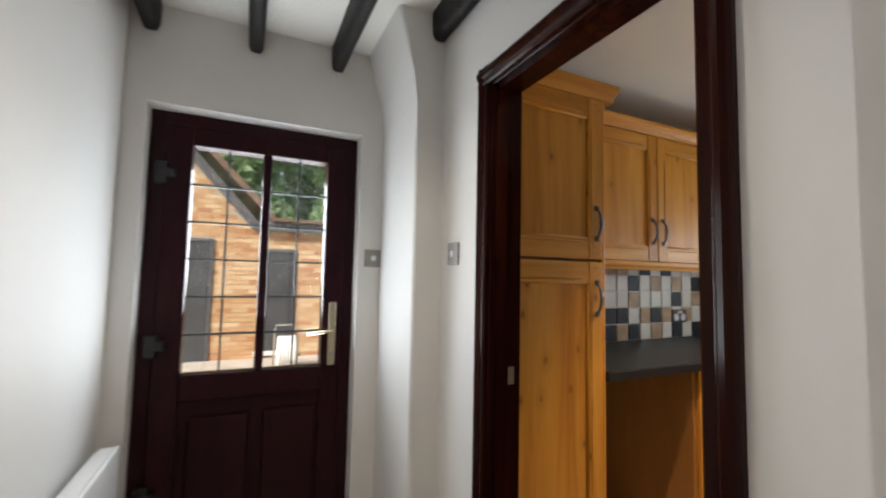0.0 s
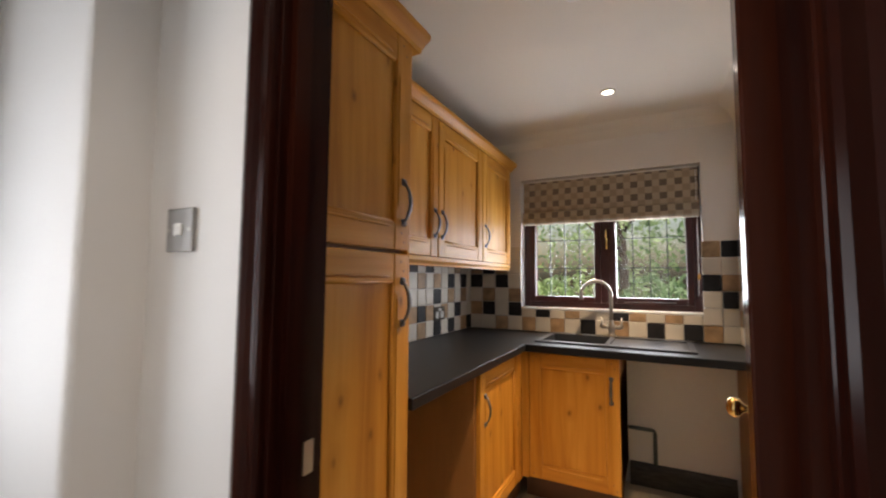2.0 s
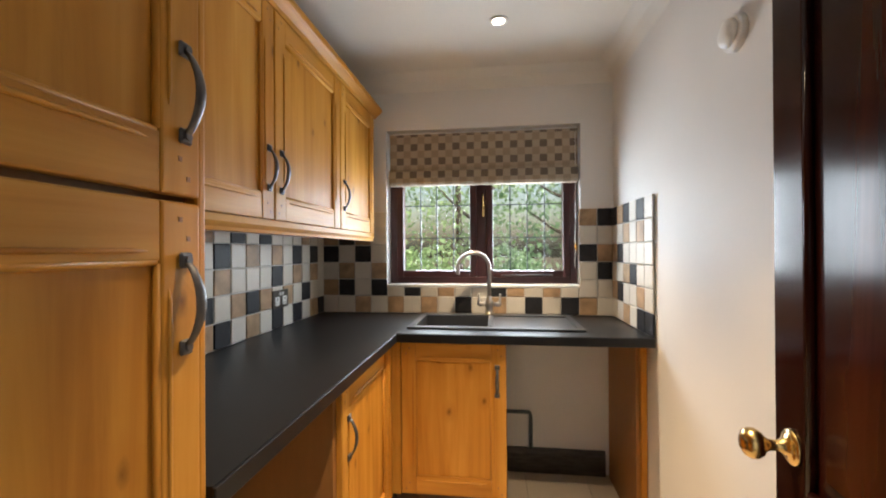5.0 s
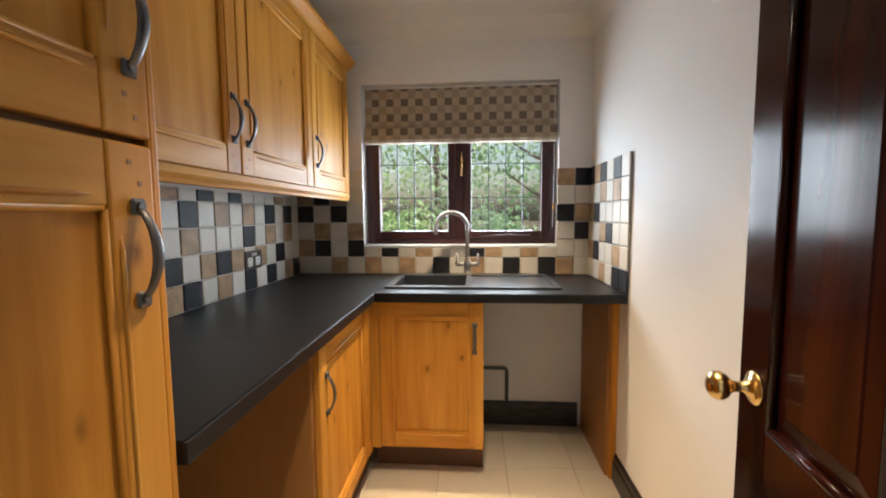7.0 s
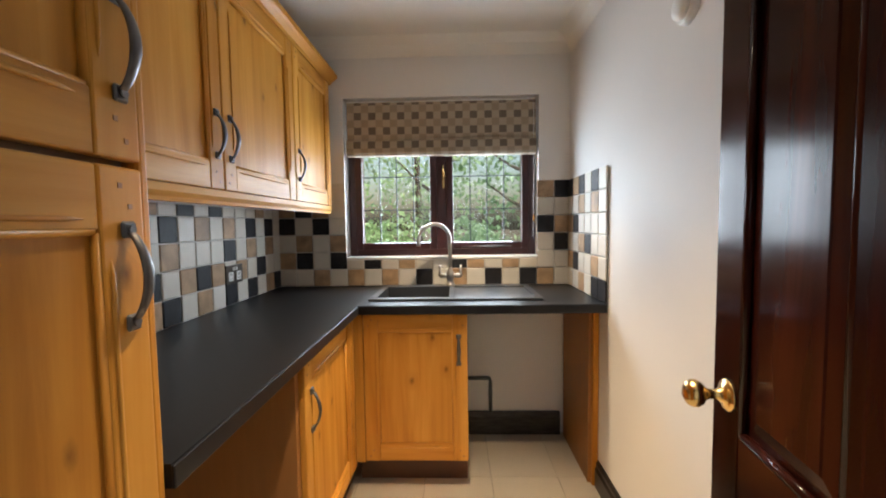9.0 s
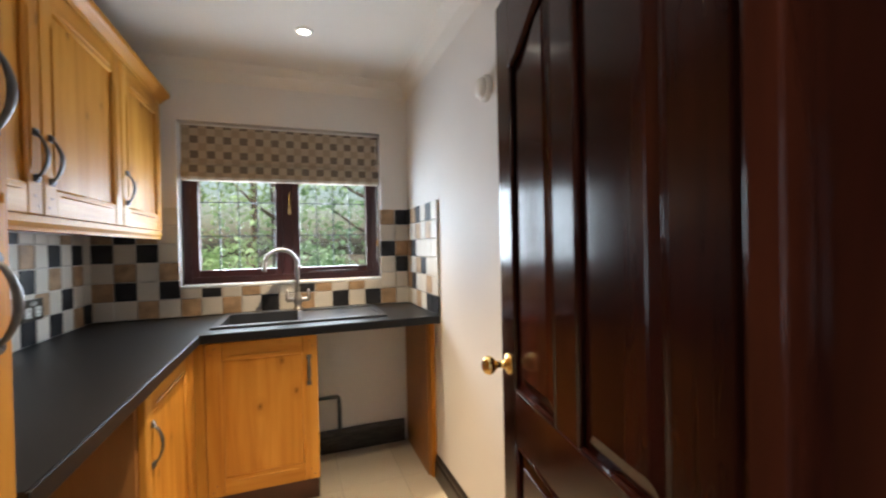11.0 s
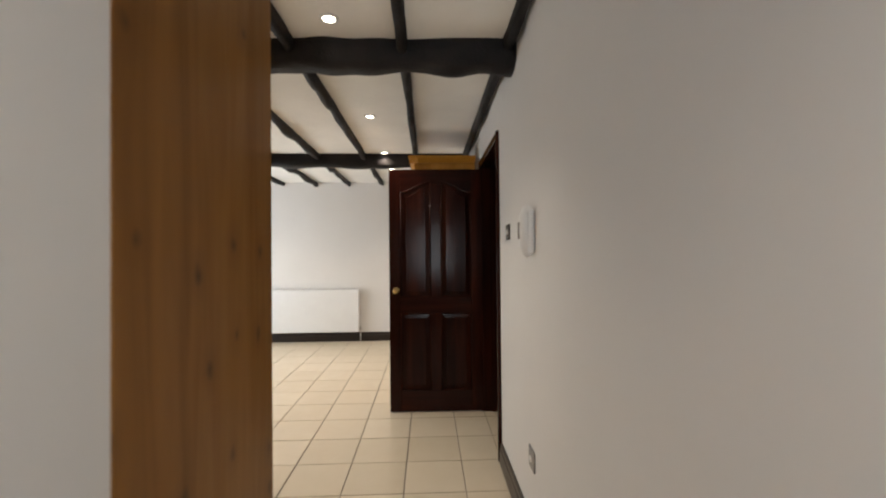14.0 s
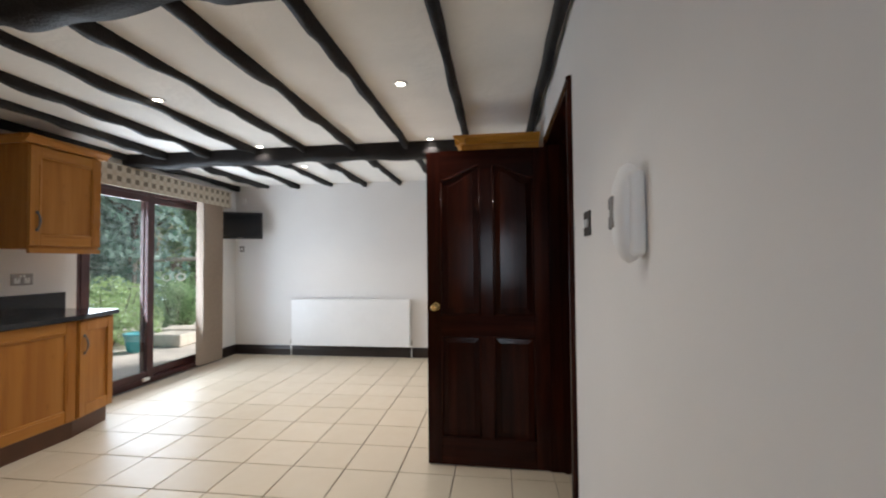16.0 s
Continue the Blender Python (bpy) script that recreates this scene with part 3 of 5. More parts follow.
door_frame("doorframe_utility", XD, 1.877, 2.600, 1.95, XD, XD + 0.11, "dark mahogany door lining with moulded architrave")
part("hinge_strip", boxes((0.070, 0.0285, 0, 0.104, 0.072, 1.92), bevel=0.003, segs=2), M_mahog, bpy.data.objects["doorframe_utility"], "planted strip on the hinge side")
part("strike_plate", boxes((0.072, 0.692, 0.965, 0.094, 0.6965, 1.02)), M_steel, bpy.data.objects["doorframe_utility"], "worn steel strike plate")
door_frame("doorframe_kitchen", XL, -1.40, -0.585, 2.02, 0.16, XL, "dark mahogany door lining with moulded architrave")

# back door: framed upvc door with two leaded panes above two panels
bd = thing("door_back", pose(0.378, 3.5, 0), "dark rosewood back door with leaded glass panes, closed", "door")
BW, BH = 0.85, 1.965
part("outer_frame", boxes((0, -0.03, 0, 0.055, 0.05, BH), (BW - 0.055, -0.03, 0, BW, 0.05, BH), (0.055, -0.03, BH - 0.055, BW - 0.055, 0.05, BH), bevel=0.004, segs=2), M_upvc, bd)
part("leaf", boxes((0.055, -0.045, 0.02, 0.155, 0.035, BH - 0.055), (BW - 0.14, -0.045, 0.02, BW - 0.055, 0.035, BH - 0.055),
                   (0.155, -0.045, 1.83, BW - 0.14, 0.035, BH - 0.055), (0.155, -0.045, 0.77, BW - 0.14, 0.035, 0.875),
                   (0.155, -0.045, 0.02, BW - 0.14, 0.035, 0.19), (0.43, -0.045, 0.875, 0.465, 0.035, 1.83), bevel=0.006, segs=2), M_upvc, bd)
part("lower_panel", boxes((0.155, -0.02, 0.19, BW - 0.14, 0.02, 0.77)), M_upvc, bd)
for x0, x1 in ((0.19, 0.42), (0.475, 0.70)):
    part("raised_panel", boxes((x0, -0.04, 0.23, x1, -0.018, 0.70), bevel=0.012, segs=2), M_upvc, bd)
for x0, x1 in ((0.155, 0.43), (0.465, BW - 0.14)):
    p = part("pane", boxes((x0, -0.004, 0.875, x1, 0.004, 1.83)), M_glass, bd)
    p.visible_shadow = False
    for i in range(1, 6):
        z = 0.875 + 0.955 * i / 6
        part("lead", boxes((x0, -0.007, z - 0.004, x1, 0.007, z + 0.004)), M_lead, bd)
    xm = (x0 + x1) / 2
    part("lead", boxes((xm - 0.004, -0.007, 0.875, xm + 0.004, 0.007, 1.83)), M_lead, bd)
for hz in (0.42, 1.0, 1.70):
    part("hinge", boxes((0.03, -0.07, hz - 0.045, 0.075, -0.03, hz + 0.045), (0.065, -0.075, hz - 0.02, 0.10, -0.045, hz + 0.02), bevel=0.006, segs=2), M_black, bd, "black flag hinge")
plate = part("handle_plate", boxes((BW - 0.112, -0.056, 0.88, BW - 0.078, -0.045, 1.17), bevel=0.005, segs=2), M_gold, bd, "champagne gold handle plate")
part("lever", sweep([(BW - 0.095, -0.05, 1.04), (BW - 0.095, -0.085, 1.04), (BW - 0.115, -0.095, 1.04), (BW - 0.21, -0.095, 1.03)], 0.009, 10, 0.8), M_gold, plate, "champagne gold lever")
part("keyhole", lathe([(0.010, -0.058), (0.010, -0.05)], 1, (BW - 0.095, 0, 0.93), 12), M_steel, plate)
structure("trim_threshold", boxes((0.378, 3.40, -0.005, 1.228, 3.62, 0.02)), M_upvc, "dark threshold")


# ---- utility room ----
def bow_handle(parent, x, y, z, length=0.145):
    """A wrought bow handle on a face that looks along -y, upright about z."""
    pts, rad = [], []
    for i in range(13):
        u = i / 12
        pts.append((x, y - 0.005 - 0.024 * math.sin(math.pi * u) ** 0.75, z + length * (u - 0.5) * 0.86))
        rad.append(0.0036 + 0.0016 * math.sin(math.pi * u) ** 2)
    h = part("handle", sweep(pts, rad, 10, 1.9, (1, 0, 0)), M_pewter, parent, "forged pewter bow handle")
    for sgn in (1, -1):
        bm = boxes((x - 0.012, y - 0.007, z + sgn * length * 0.36, x + 0.012, y, z + sgn * length * 0.52), bevel=0.003)
        lathe([(0.006, y - 0.011), (0.006, y - 0.006)], 1, (x, 0, z + sgn * length * 0.44), 10, bm)
        ob = link_mesh("handle_plate", bm, M_pewter)
        ob.parent = parent
    return h


def pine_door(cab, x0, z0, x1, z1, y, handle=None, hz=None, stile=0.075, rail=0.085, upright=M_pine, level=M_pine_h):
    """A framed pine door on the face at y looking along -y, with stop-chamfered beads and pegs."""
    t = 0.022
    door = part("door", boxes((x0 + stile - 0.005, y + 0.012, z0 + rail - 0.005, x1 - stile + 0.005, y + t - 0.002, z1 - rail + 0.005)), upright, cab)
    for a, b in ((x0, x0 + stile), (x1 - stile, x1)):
        part("stile", boxes((a, y, z0, b, y + t, z1), bevel=0.004, segs=2), upright, door)
    for a, b in ((z0 + 0.0005, z0 + rail), (z1 - rail, z1 - 0.0005)):
        part("rail", boxes((x0 + stile, y + 0.0015, a, x1 - stile, y + t, b), bevel=0.003, segs=2), level, door)
    for zz in (z0 + rail + 0.001, z1 - rail - 0.001):
        part("bead", sweep([(x0 + stile + 0.004, y + 0.008, zz), (x1 - stile - 0.004, y + 0.008, zz)], 0.006, 8), level, door)
    for zz in (z0 + rail - 0.014, z1 - rail + 0.014):
        part("chamfer", sweep([(x0 + stile + 0.02, y + 0.002, zz), (x0 + stile + 0.05, y - 0.0005, zz), (x1 - stile - 0.05, y - 0.0005, zz), (x1 - stile - 0.02, y + 0.002, zz)], [0.0005, 0.004, 0.004, 0.0005], 6), level, door)
    for xx in (x0 + stile - 0.001, x1 - stile + 0.001):
        part("bead", sweep([(xx, y + 0.008, z0 + rail + 0.004), (xx, y + 0.008, z1 - rail - 0.004)], 0.006, 8), upright, door)
    for xx in (x0 + stile - 0.014, x1 - stile + 0.014):
        part("chamfer", sweep([(xx, y + 0.002, z0 + rail + 0.03), (xx, y - 0.0005, z0 + rail + 0.06), (xx, y - 0.0005, z1 - rail - 0.06), (xx, y + 0.002, z1 - rail - 0.03)], [0.0005, 0.0035, 0.0035, 0.0005], 6), upright, door)
    for xx in (x0 + stile * 0.33, x1 - stile * 0.33):
        for zz, dz in ((z0 + rail * 0.3, 0.028), (z1 - rail * 0.3 - 0.028, 0.028)):
            shift = 0.016 if xx < (x0 + x1) / 2 else -0.016
            for px, pz in ((xx, zz), (xx + shift, zz + dz)):
                part("peg", boxes((px - 0.0035, y - 0.001, pz - 0.0035, px + 0.0035, y + 0.004, pz + 0.0035)), M_side, door)
    if handle is not None:
        bow_handle(door, handle, y, hz)
    return door


def cornice_prof(y0, z0):
    return [(y0, z0), (y0 - 0.012, z0), (y0 - 0.018, z0 + 0.012), (y0 - 0.038, z0 + 0.028), (y0 - 0.048, z0 + 0.034), (y0 - 0.052, z0 + 0.042), (y0 - 0.052, z0 + 0.055), (y0 + 0.03, z0 + 0.055), (y0 + 0.03, z0)]


# tall larder
c = thing("tall_larder_unit", pose(1.562, 3.36, 0), "tall knotty pine larder unit with two doors", "cabinet")
TX = 0.568
part("body", boxes((0.0, -0.585, 0.15, TX, -0.002, 2.075), bevel=0.002), M_side, c)
part("plinth", boxes((0.0, -0.55, 0.0, TX, -0.53, 0.15)), M_plinth, c)
part("side_post", boxes((TX - 0.02, -0.615, 0.15, TX, -0.586, 2.075), bevel=0.006, segs=2), M_pine, c)
pine_door(c, 0.012, 0.16, TX - 0.024, 1.374, -0.622, TX - 0.058, 1.225)
pine_door(c, 0.012, 1.384, TX - 0.024, 2.068, -0.622, TX - 0.058, 1.535)
part("cornice", prism(cornice_prof(-0.61, 2.07), 0, 0.0, TX + 0.04), M_pine_h, c)
part("cornice_return", prism([(TX + (-0.61 - a), b) for a, b in cornice_prof(-0.61, 2.0705)], 1, -0.60, -0.34), M_pine_d, c)

# wall cabinets: a pair and a single
WB = 1.405
def wall_unit(x0, x1, splits, handles, label):
    c = thing("wall_cabinet", pose(x0, 3.36, WB), label, "cabinet", "utility wall cabinets")
    w = x1 - x0
    part("body", boxes((0, -0.335, 0.0, w, -0.002, 0.71), bevel=0.002), M_side, c)
    for (a, b), hx in zip(splits, handles):
        pine_door(c, a - x0 + 0.002, 0.0, b - x0 - 0.002, 0.70, -0.358, hx - x0, 0.165, 0.07, 0.08)
    return c


wall_unit(2.134, 3.385, [(2.20, 2.797), (2.80, 3.384)], [2.76, 2.838], "knotty pine double wall cabinet with bow handles")
wall_unit(3.386, 3.93, [(3.387, 3.928)], [3.43], "knotty pine single wall cabinet with bow handle")
bm = prism(cornice_prof(-0.345, 0.0), 0, 0, 1.84)
cn = single("cabinet_cornice", bm, M_pine_h, "moulded pine cornice along the wall cabinets", "cornice", pose(2.134, 3.36, WB + 0.705))
bm = prism([(-0.352, 0), (-0.356, -0.02), (-0.348, -0.034), (-0.352, -0.045), (-0.33, -0.045), (-0.33, 0)], 0, 0, 1.80)
single("light_pelmet", bm, M_pine_h, "pine pelmet rail under the wall cabinets", "pelmet", pose(2.134, 3.36, WB - 0.0015))

# base units
c = thing("base_cabinet", pose(2.745, 3.36, 0), "knotty pine base cabinet beside an empty appliance space", "cabinet", "utility base cabinets")
part("body", boxes((0.0, -0.575, 0.0, 0.018, -0.002, 0.879), (0.018, -0.575, 0.15, 0.66, -0.002, 0.879)), M_side, c)
part("plinth", boxes((0.018, -0.54, 0.0, 0.80, -0.52, 0.148)), M_plinth, c)
pine_door(c, 0.022, 0.16, 0.60, 0.868, -0.598, 0.075, 0.69, 0.07, 0.08)
part("corner_post", boxes((0.603, -0.598, 0.15, 0.655, -0.576, 0.879), bevel=0.003), M_pine, c)
c = thing("base_cabinet", pose(4.0, 2.757, 0, 0, 0, -90), "knotty pine sink base cabinet with pewter handle", "cabinet", "utility base cabinets")
part("body", boxes((0.0, -0.555, 0.15, 0.522, -0.03, 0.76), (0.505, -0.555, 0.15, 0.522, -0.03, 0.879)), M_side, c)
part("plinth", boxes((-0.02, -0.46, 0.0, 0.522, -0.44, 0.149)), M_plinth, c)
part("corner_post", boxes((-0.02, -0.575, 0.15, 0.03, -0.556, 0.879), bevel=0.003), M_pine, c)
pine_door(c, 0.033, 0.16, 0.524, 0.868, -0.578, 0.482, 0.70, 0.07, 0.08)
e = thing("end_panel", pose(3.49, 1.63, 0), "oak end panel with pine post holding up the worktop", "panel")
part("board", boxes((0.02, -0.008, 0, 0.485, 0.012, 0.879)), M_side, e)
part("post", boxes((-0.01, -0.028, 0, 0.0195, 0.0, 0.879), bevel=0.003), M_pine, e)

# worktop, one continuous L with a cut-out for the sink
t0, t1 = 0.88, 0.92
w = single("worktop", prism([(2.133, 3.352), (2.133, 2.738), (3.378, 2.738), (3.378, 1.606), (3.992, 1.606), (3.992, 1.87), (3.50, 1.87), (3.50, 2.70), (3.992, 2.70), (3.992, 3.352)], 2, t0, t1), M_work, "black speckled laminate worktop, L-shaped", "worktop")
part("back_strip", boxes((3.95, 1.87, t0, 3.992, 2.70, t1)), M_work, w)
part("front_edge", boxes((2.132, 2.732, t0 - 0.001, 3.379, 2.7385, t1 - 0.002), (3.372, 1.606, t0 - 0.001, 3.3785, 2.7385, t1 - 0.002), bevel=0.0025, segs=2), M_work, w)

# sink
s = thing("sink", pose(3.72, 2.29, 0.92), "dark grey composite sink with drainer", "sink")
sx0, sx1, sy0, sy1 = -0.235, 0.24, -0.425, 0.42
bw0, bw1, by0, by1 = -0.185, 0.16, 0.03, 0.385
part("rim", boxes((sx0, sy0, 0.0, bw0, sy1, 0.011), (bw1, sy0, 0.0, sx1, sy1, 0.011), (bw0, by1, 0.0, bw1, sy1, 0.011), (bw0, by0 - 0.03, 0, bw1, by0, 0.011), bevel=0.004, segs=2), M_sink, s)
part("drainer", boxes((bw0, sy0 + 0.03, -0.004, bw1, by0 - 0.03, 0.004), (bw0, sy0, 0.0, bw1, sy0 + 0.03, 0.011)), M_sink, s)
part("bowl", boxes((bw0, by0, -0.15, bw1, by1, -0.145), (bw0 - 0.006, by0, -0.15, bw0, by1, 0.005), (bw1, by0, -0.15, bw1 + 0.006, by1, 0.005), (bw0, by0 - 0.006, -0.15, bw1, by0, 0.005), (bw0, by1, -0.15, bw1, by1 + 0.006, 0.005)), M_sink, s)
part("waste", lathe([(0.04, -0.145), (0.04, -0.14), (0.03, -0.141)], 2, (0, 0.2, 0), 20), M_steel, s, "steel sink waste")

# mixer tap
t = thing("mixer_tap", pose(3.915, 2.315, 0.931), "brushed steel swan-neck mixer tap with two levers", "tap")
part("base", lathe([(0.030, 0), (0.030, 0.006), (0.022, 0.012), (0.018, 0.03), (0.022, 0.045), (0.026, 0.06), (0.022, 0.075), (0.014, 0.09), (0.011, 0.11), (0.011, 0.12)]), M_steel, t)
arc = [(0, 0, 0.10), (0, 0, 0.26)]
for i in range(1, 15):
    q = math.pi * i / 14 * 1.02
    arc.append((-0.055 * (1 - math.cos(q)) * 0.55, 0.088 * (1 - math.cos(q)), 0.27 + 0.088 * math.sin(q)))
arc.append((arc[-1][0], arc[-1][1] + 0.002, arc[-1][2] - 0.03))
part("spout", sweep(arc, 0.0115, 12), M_steel, t)
for sgn in (-1, 1):
    part("side_arm", sweep([(0, 0, 0.06), (0, sgn * 0.035, 0.058), (0, sgn * 0.06, 0.06)], [0.014, 0.012, 0.016], 12), M_steel, t)
    part("lever", sweep([(0, sgn * 0.058, 0.055), (0, sgn * 0.06, 0.085), (0, sgn * 0.062, 0.12)], [0.014, 0.007, 0.006], 10), M_steel, t)

# waste pipe in the empty bay
single("waste_pipe", sweep([(3.985, 2.24, 0.35), (3.985, 2.10, 0.35), (3.985, 2.085, 0.345), (3.985, 2.08, 0.33), (3.985, 2.08, 0.14)], 0.011, 10), M_copper, "grey-green bent pipe on the wall under the worktop", "pipe")


def wall_plate(name, m, w, h, label, category, mat, kind="switch"):
    """A flat plate whose face looks along -y."""
    p = thing(name, m, label, category)
    part("plate", boxes((-w / 2, -0.008, -h / 2, w / 2, 0, h / 2), bevel=0.003, segs=2), mat, p)
    if kind == "switch":
        part("rocker", boxes((-0.012, -0.013, -0.012, 0.012, -0.007, 0.012), bevel=0.003), M_white, p, "white rocker")
    if kind == "double":
        for x in (-0.016, 0.016):
            part("rocker", boxes((x - 0.009, -0.013, -0.014, x + 0.009, -0.007, 0.014), bevel=0.002), M_white, p, "white rocker")
    if kind == "socket":
        for x in (-0.034, 0.034):
            part("insert", boxes((x - 0.02, -0.0095, -0.03, x + 0.02, -0.0075, 0.012), bevel=0.001), M_white, p)
            part("pin_holes", boxes((x - 0.003, -0.0100, -0.006, x + 0.003, -0.0092, 0.006), (x - 0.013, -0.0100, -0.022, x - 0.006, -0.0092, -0.018), (x + 0.006, -0.0100, -0.022, x + 0.013, -0.0092, -0.018)), M_black, p)
            part("rocker", boxes((x * 0.35 - 0.007, -0.012, 0.018, x * 0.35 + 0.007, -0.0075, 0.034), bevel=0.001), M_white, p)
    for x in (-w * 0.38, w * 0.38):
        part("screw", lathe([(0.003, -0.0092), (0.003, -0.0075)], 1, (x, 0, 0), 8), M_steel, p)
    return p


M_satin = plain("satin_steel_plate", (0.30, 0.285, 0.27), 0.45, 0.6, vary=0.08, bump=0)
M_bronze = plain("antique_plate", (0.10, 0.085, 0.07), 0.35, 0.8, vary=0.2, bump=0)
wall_plate("twin_socket", pose(3.455, 3.349, 1.065), 0.15, 0.09, "antique metal double socket with white inserts among tiles", "socket", M_bronze, "socket")
wall_plate("light_switch", pose(1.30, 3.38, 1.38), 0.082, 0.082, "satin steel light switch beside the back door", "switch", M_satin)
wall_plate("light_switch", pose(XD, 2.82, 1.385, 0, 0, -90), 0.082, 0.082, "satin steel light switch beside the utility doorway", "switch", M_satin)
wall_plate("light_switch", pose(XL, -0.275, 1.41, 0, 0, 90), 0.086, 0.086, "antique metal double light switch by the kitchen door", "switch", M_bronze, "double")
wall_plate("light_switch", pose(XL, 0.045, 1.41, 0, 0, 90), 0.06, 0.086, "antique metal switch plate beside the phone", "switch", M_bronze)
wall_plate("wall_socket", pose(XL, 0.21, 0.40, 0, 0, 90), 0.09, 0.09, "satin steel low wall socket above the skirting", "socket", M_satin)

# alarm sounder on the utility wall
d = thing("heat_detector", pose(2.77, 1.6, 1.91), "round white detector high on the wall", "detector")
part("base", lathe([(0.052, 0.0), (0.052, 0.014), (0.046, 0.022)], 1), M_white, d)
part("cap", lathe([(0.04, 0.02), (0.038, 0.034), (0.02, 0.042), (0.001, 0.043)], 1), M_white, d)

# window
wnd = thing("window_utility", pose(4.13, 2.365, 1.09), "rosewood casement window with leaded panes", "window")
tagged(wnd, kind="structure")
W2, WH = 0.58, 0.95
part("window_frame", boxes((-0.03, -W2, 0, 0.04, -W2 + 0.045, WH), (-0.03, W2 - 0.045, 0, 0.04, W2, WH), (-0.03, -W2 + 0.045, 0, 0.04, W2 - 0.045, 0.045), (-0.03, -W2 + 0.045, WH - 0.045, 0.04, W2 - 0.045, WH), (-0.03, -0.03, 0.045, 0.04, 0.03, WH - 0.045), bevel=0.004, segs=2), M_winframe, wnd)
for a, b in ((-W2 + 0.045, -0.03), (0.03, W2 - 0.045)):
    f = part("casement", boxes((-0.045, a, 0.045, 0.02, a + 0.042, WH - 0.045), (-0.045, b - 0.042, 0.045, 0.02, b, WH - 0.045), (-0.045, a + 0.042, 0.045, 0.02, b - 0.042, 0.085), (-0.045, a + 0.042, WH - 0.085, 0.02, b - 0.042, WH - 0.045), bevel=0.005, segs=2), M_winframe, wnd)
    p = part("pane", boxes((-0.012, a + 0.042, 0.085, -0.004, b - 0.042, WH - 0.085)), M_glass, f)
    p.visible_shadow = False
    for i in (1, 2, 3):
        yy = a + 0.042 + (b - a - 0.084) * i / 4
        part("lead", boxes((-0.0145, yy - 0.003, 0.085, -0.0015, yy + 0.003, WH - 0.085)), M_lead, f)
    for i in (1, 2, 3):
        zz = 0.085 + i * 0.205
        part("lead", boxes((-0.0146, a + 0.042, zz - 0.003, -0.0014, b - 0.042, zz + 0.003)), M_lead, f)
part("espagnolette", boxes((-0.054, -0.019, 0.42, -0.046, -0.005, 0.50), bevel=0.003), M_brass, wnd, "champagne window handle")
part("window_lever", sweep([(-0.058, -0.012, 0.47), (-0.075, -0.014, 0.48), (-0.08, -0.012, 0.52), (-0.075, -0.012, 0.56)], 0.0045, 8), M_brass, wnd)
part("stay", sweep([(-0.055, -0.12, 0.055), (-0.06, -0.3, 0.06), (-0.055, -0.43, 0.06)], 0.005, 8), M_pewter, wnd)
structure("window_sill", boxes((3.985, 1.788, 1.078, 4.11, 2.942, 1.096), bevel=0.004), M_white, "white tiled window ledge")

# roman blind, pulled half way up
bl = thing("roman_blind", pose(4.035, 2.362, 1.70), "beige and brown checked roman blind, half raised", "blind")
prof = [(0.012, 0.0), (-0.026, 0.003), (-0.040, 0.02), (-0.043, 0.05), (-0.038, 0.084), (-0.024, 0.098), (-0.010, 0.1), (-0.006, 0.104), (-0.010, 0.12), (-0.013, 0.2), (-0.008, 0.32), (0.0, 0.32), (0.0, 0.115), (0.012, 0.1)]
bm = prism([(a, b) for a, b in prof], 1, -0.565, 0.565)
ob = part("fabric", bm, checked("blind_cloth", (0.43, 0.36, 0.275), (0.33, 0.265, 0.195), (0.13, 0.105, 0.085), 0.0435, (1, 2)), bl)
part("head_rail", boxes((0.0, -0.565, 0.31, 0.03, 0.565, 0.335)), M_white, bl)
part("cord", sweep([(-0.012, -0.553, 0.3), (-0.013, -0.553, -0.2), (-0.012, -0.548, -0.5)], 0.0018, 6), M_white, bl)
part("cord_toggle", lathe([(0.004, -0.40), (0.008, -0.385), (0.004, -0.36)], 2, (-0.013, -0.553, 0), 8), M_pine, bl)

# recessed ceiling spots
proto = thing("ceiling_spotlight", pose(*SPOTS_UTILITY[0], CEIL), "small recessed ceiling spotlight, lit, white rim", "spotlight", "recessed spotlights")
part("rim", lathe([(0.045, 0.0), (0.043, -0.006), (0.033, -0.008), (0.028, -0.003), (0.028, 0.0)]), M_white, proto)
part("bulb", lathe([(0.0275, -0.001), (0.026, -0.004), (0.001, -0.005)]), M_glow, proto, "glowing bulb")
for sx, sy in SPOTS_UTILITY[1:] + SPOTS_HALL + SPOTS_KITCHEN:
    copy_thing(proto, pose(sx, sy, CEIL))

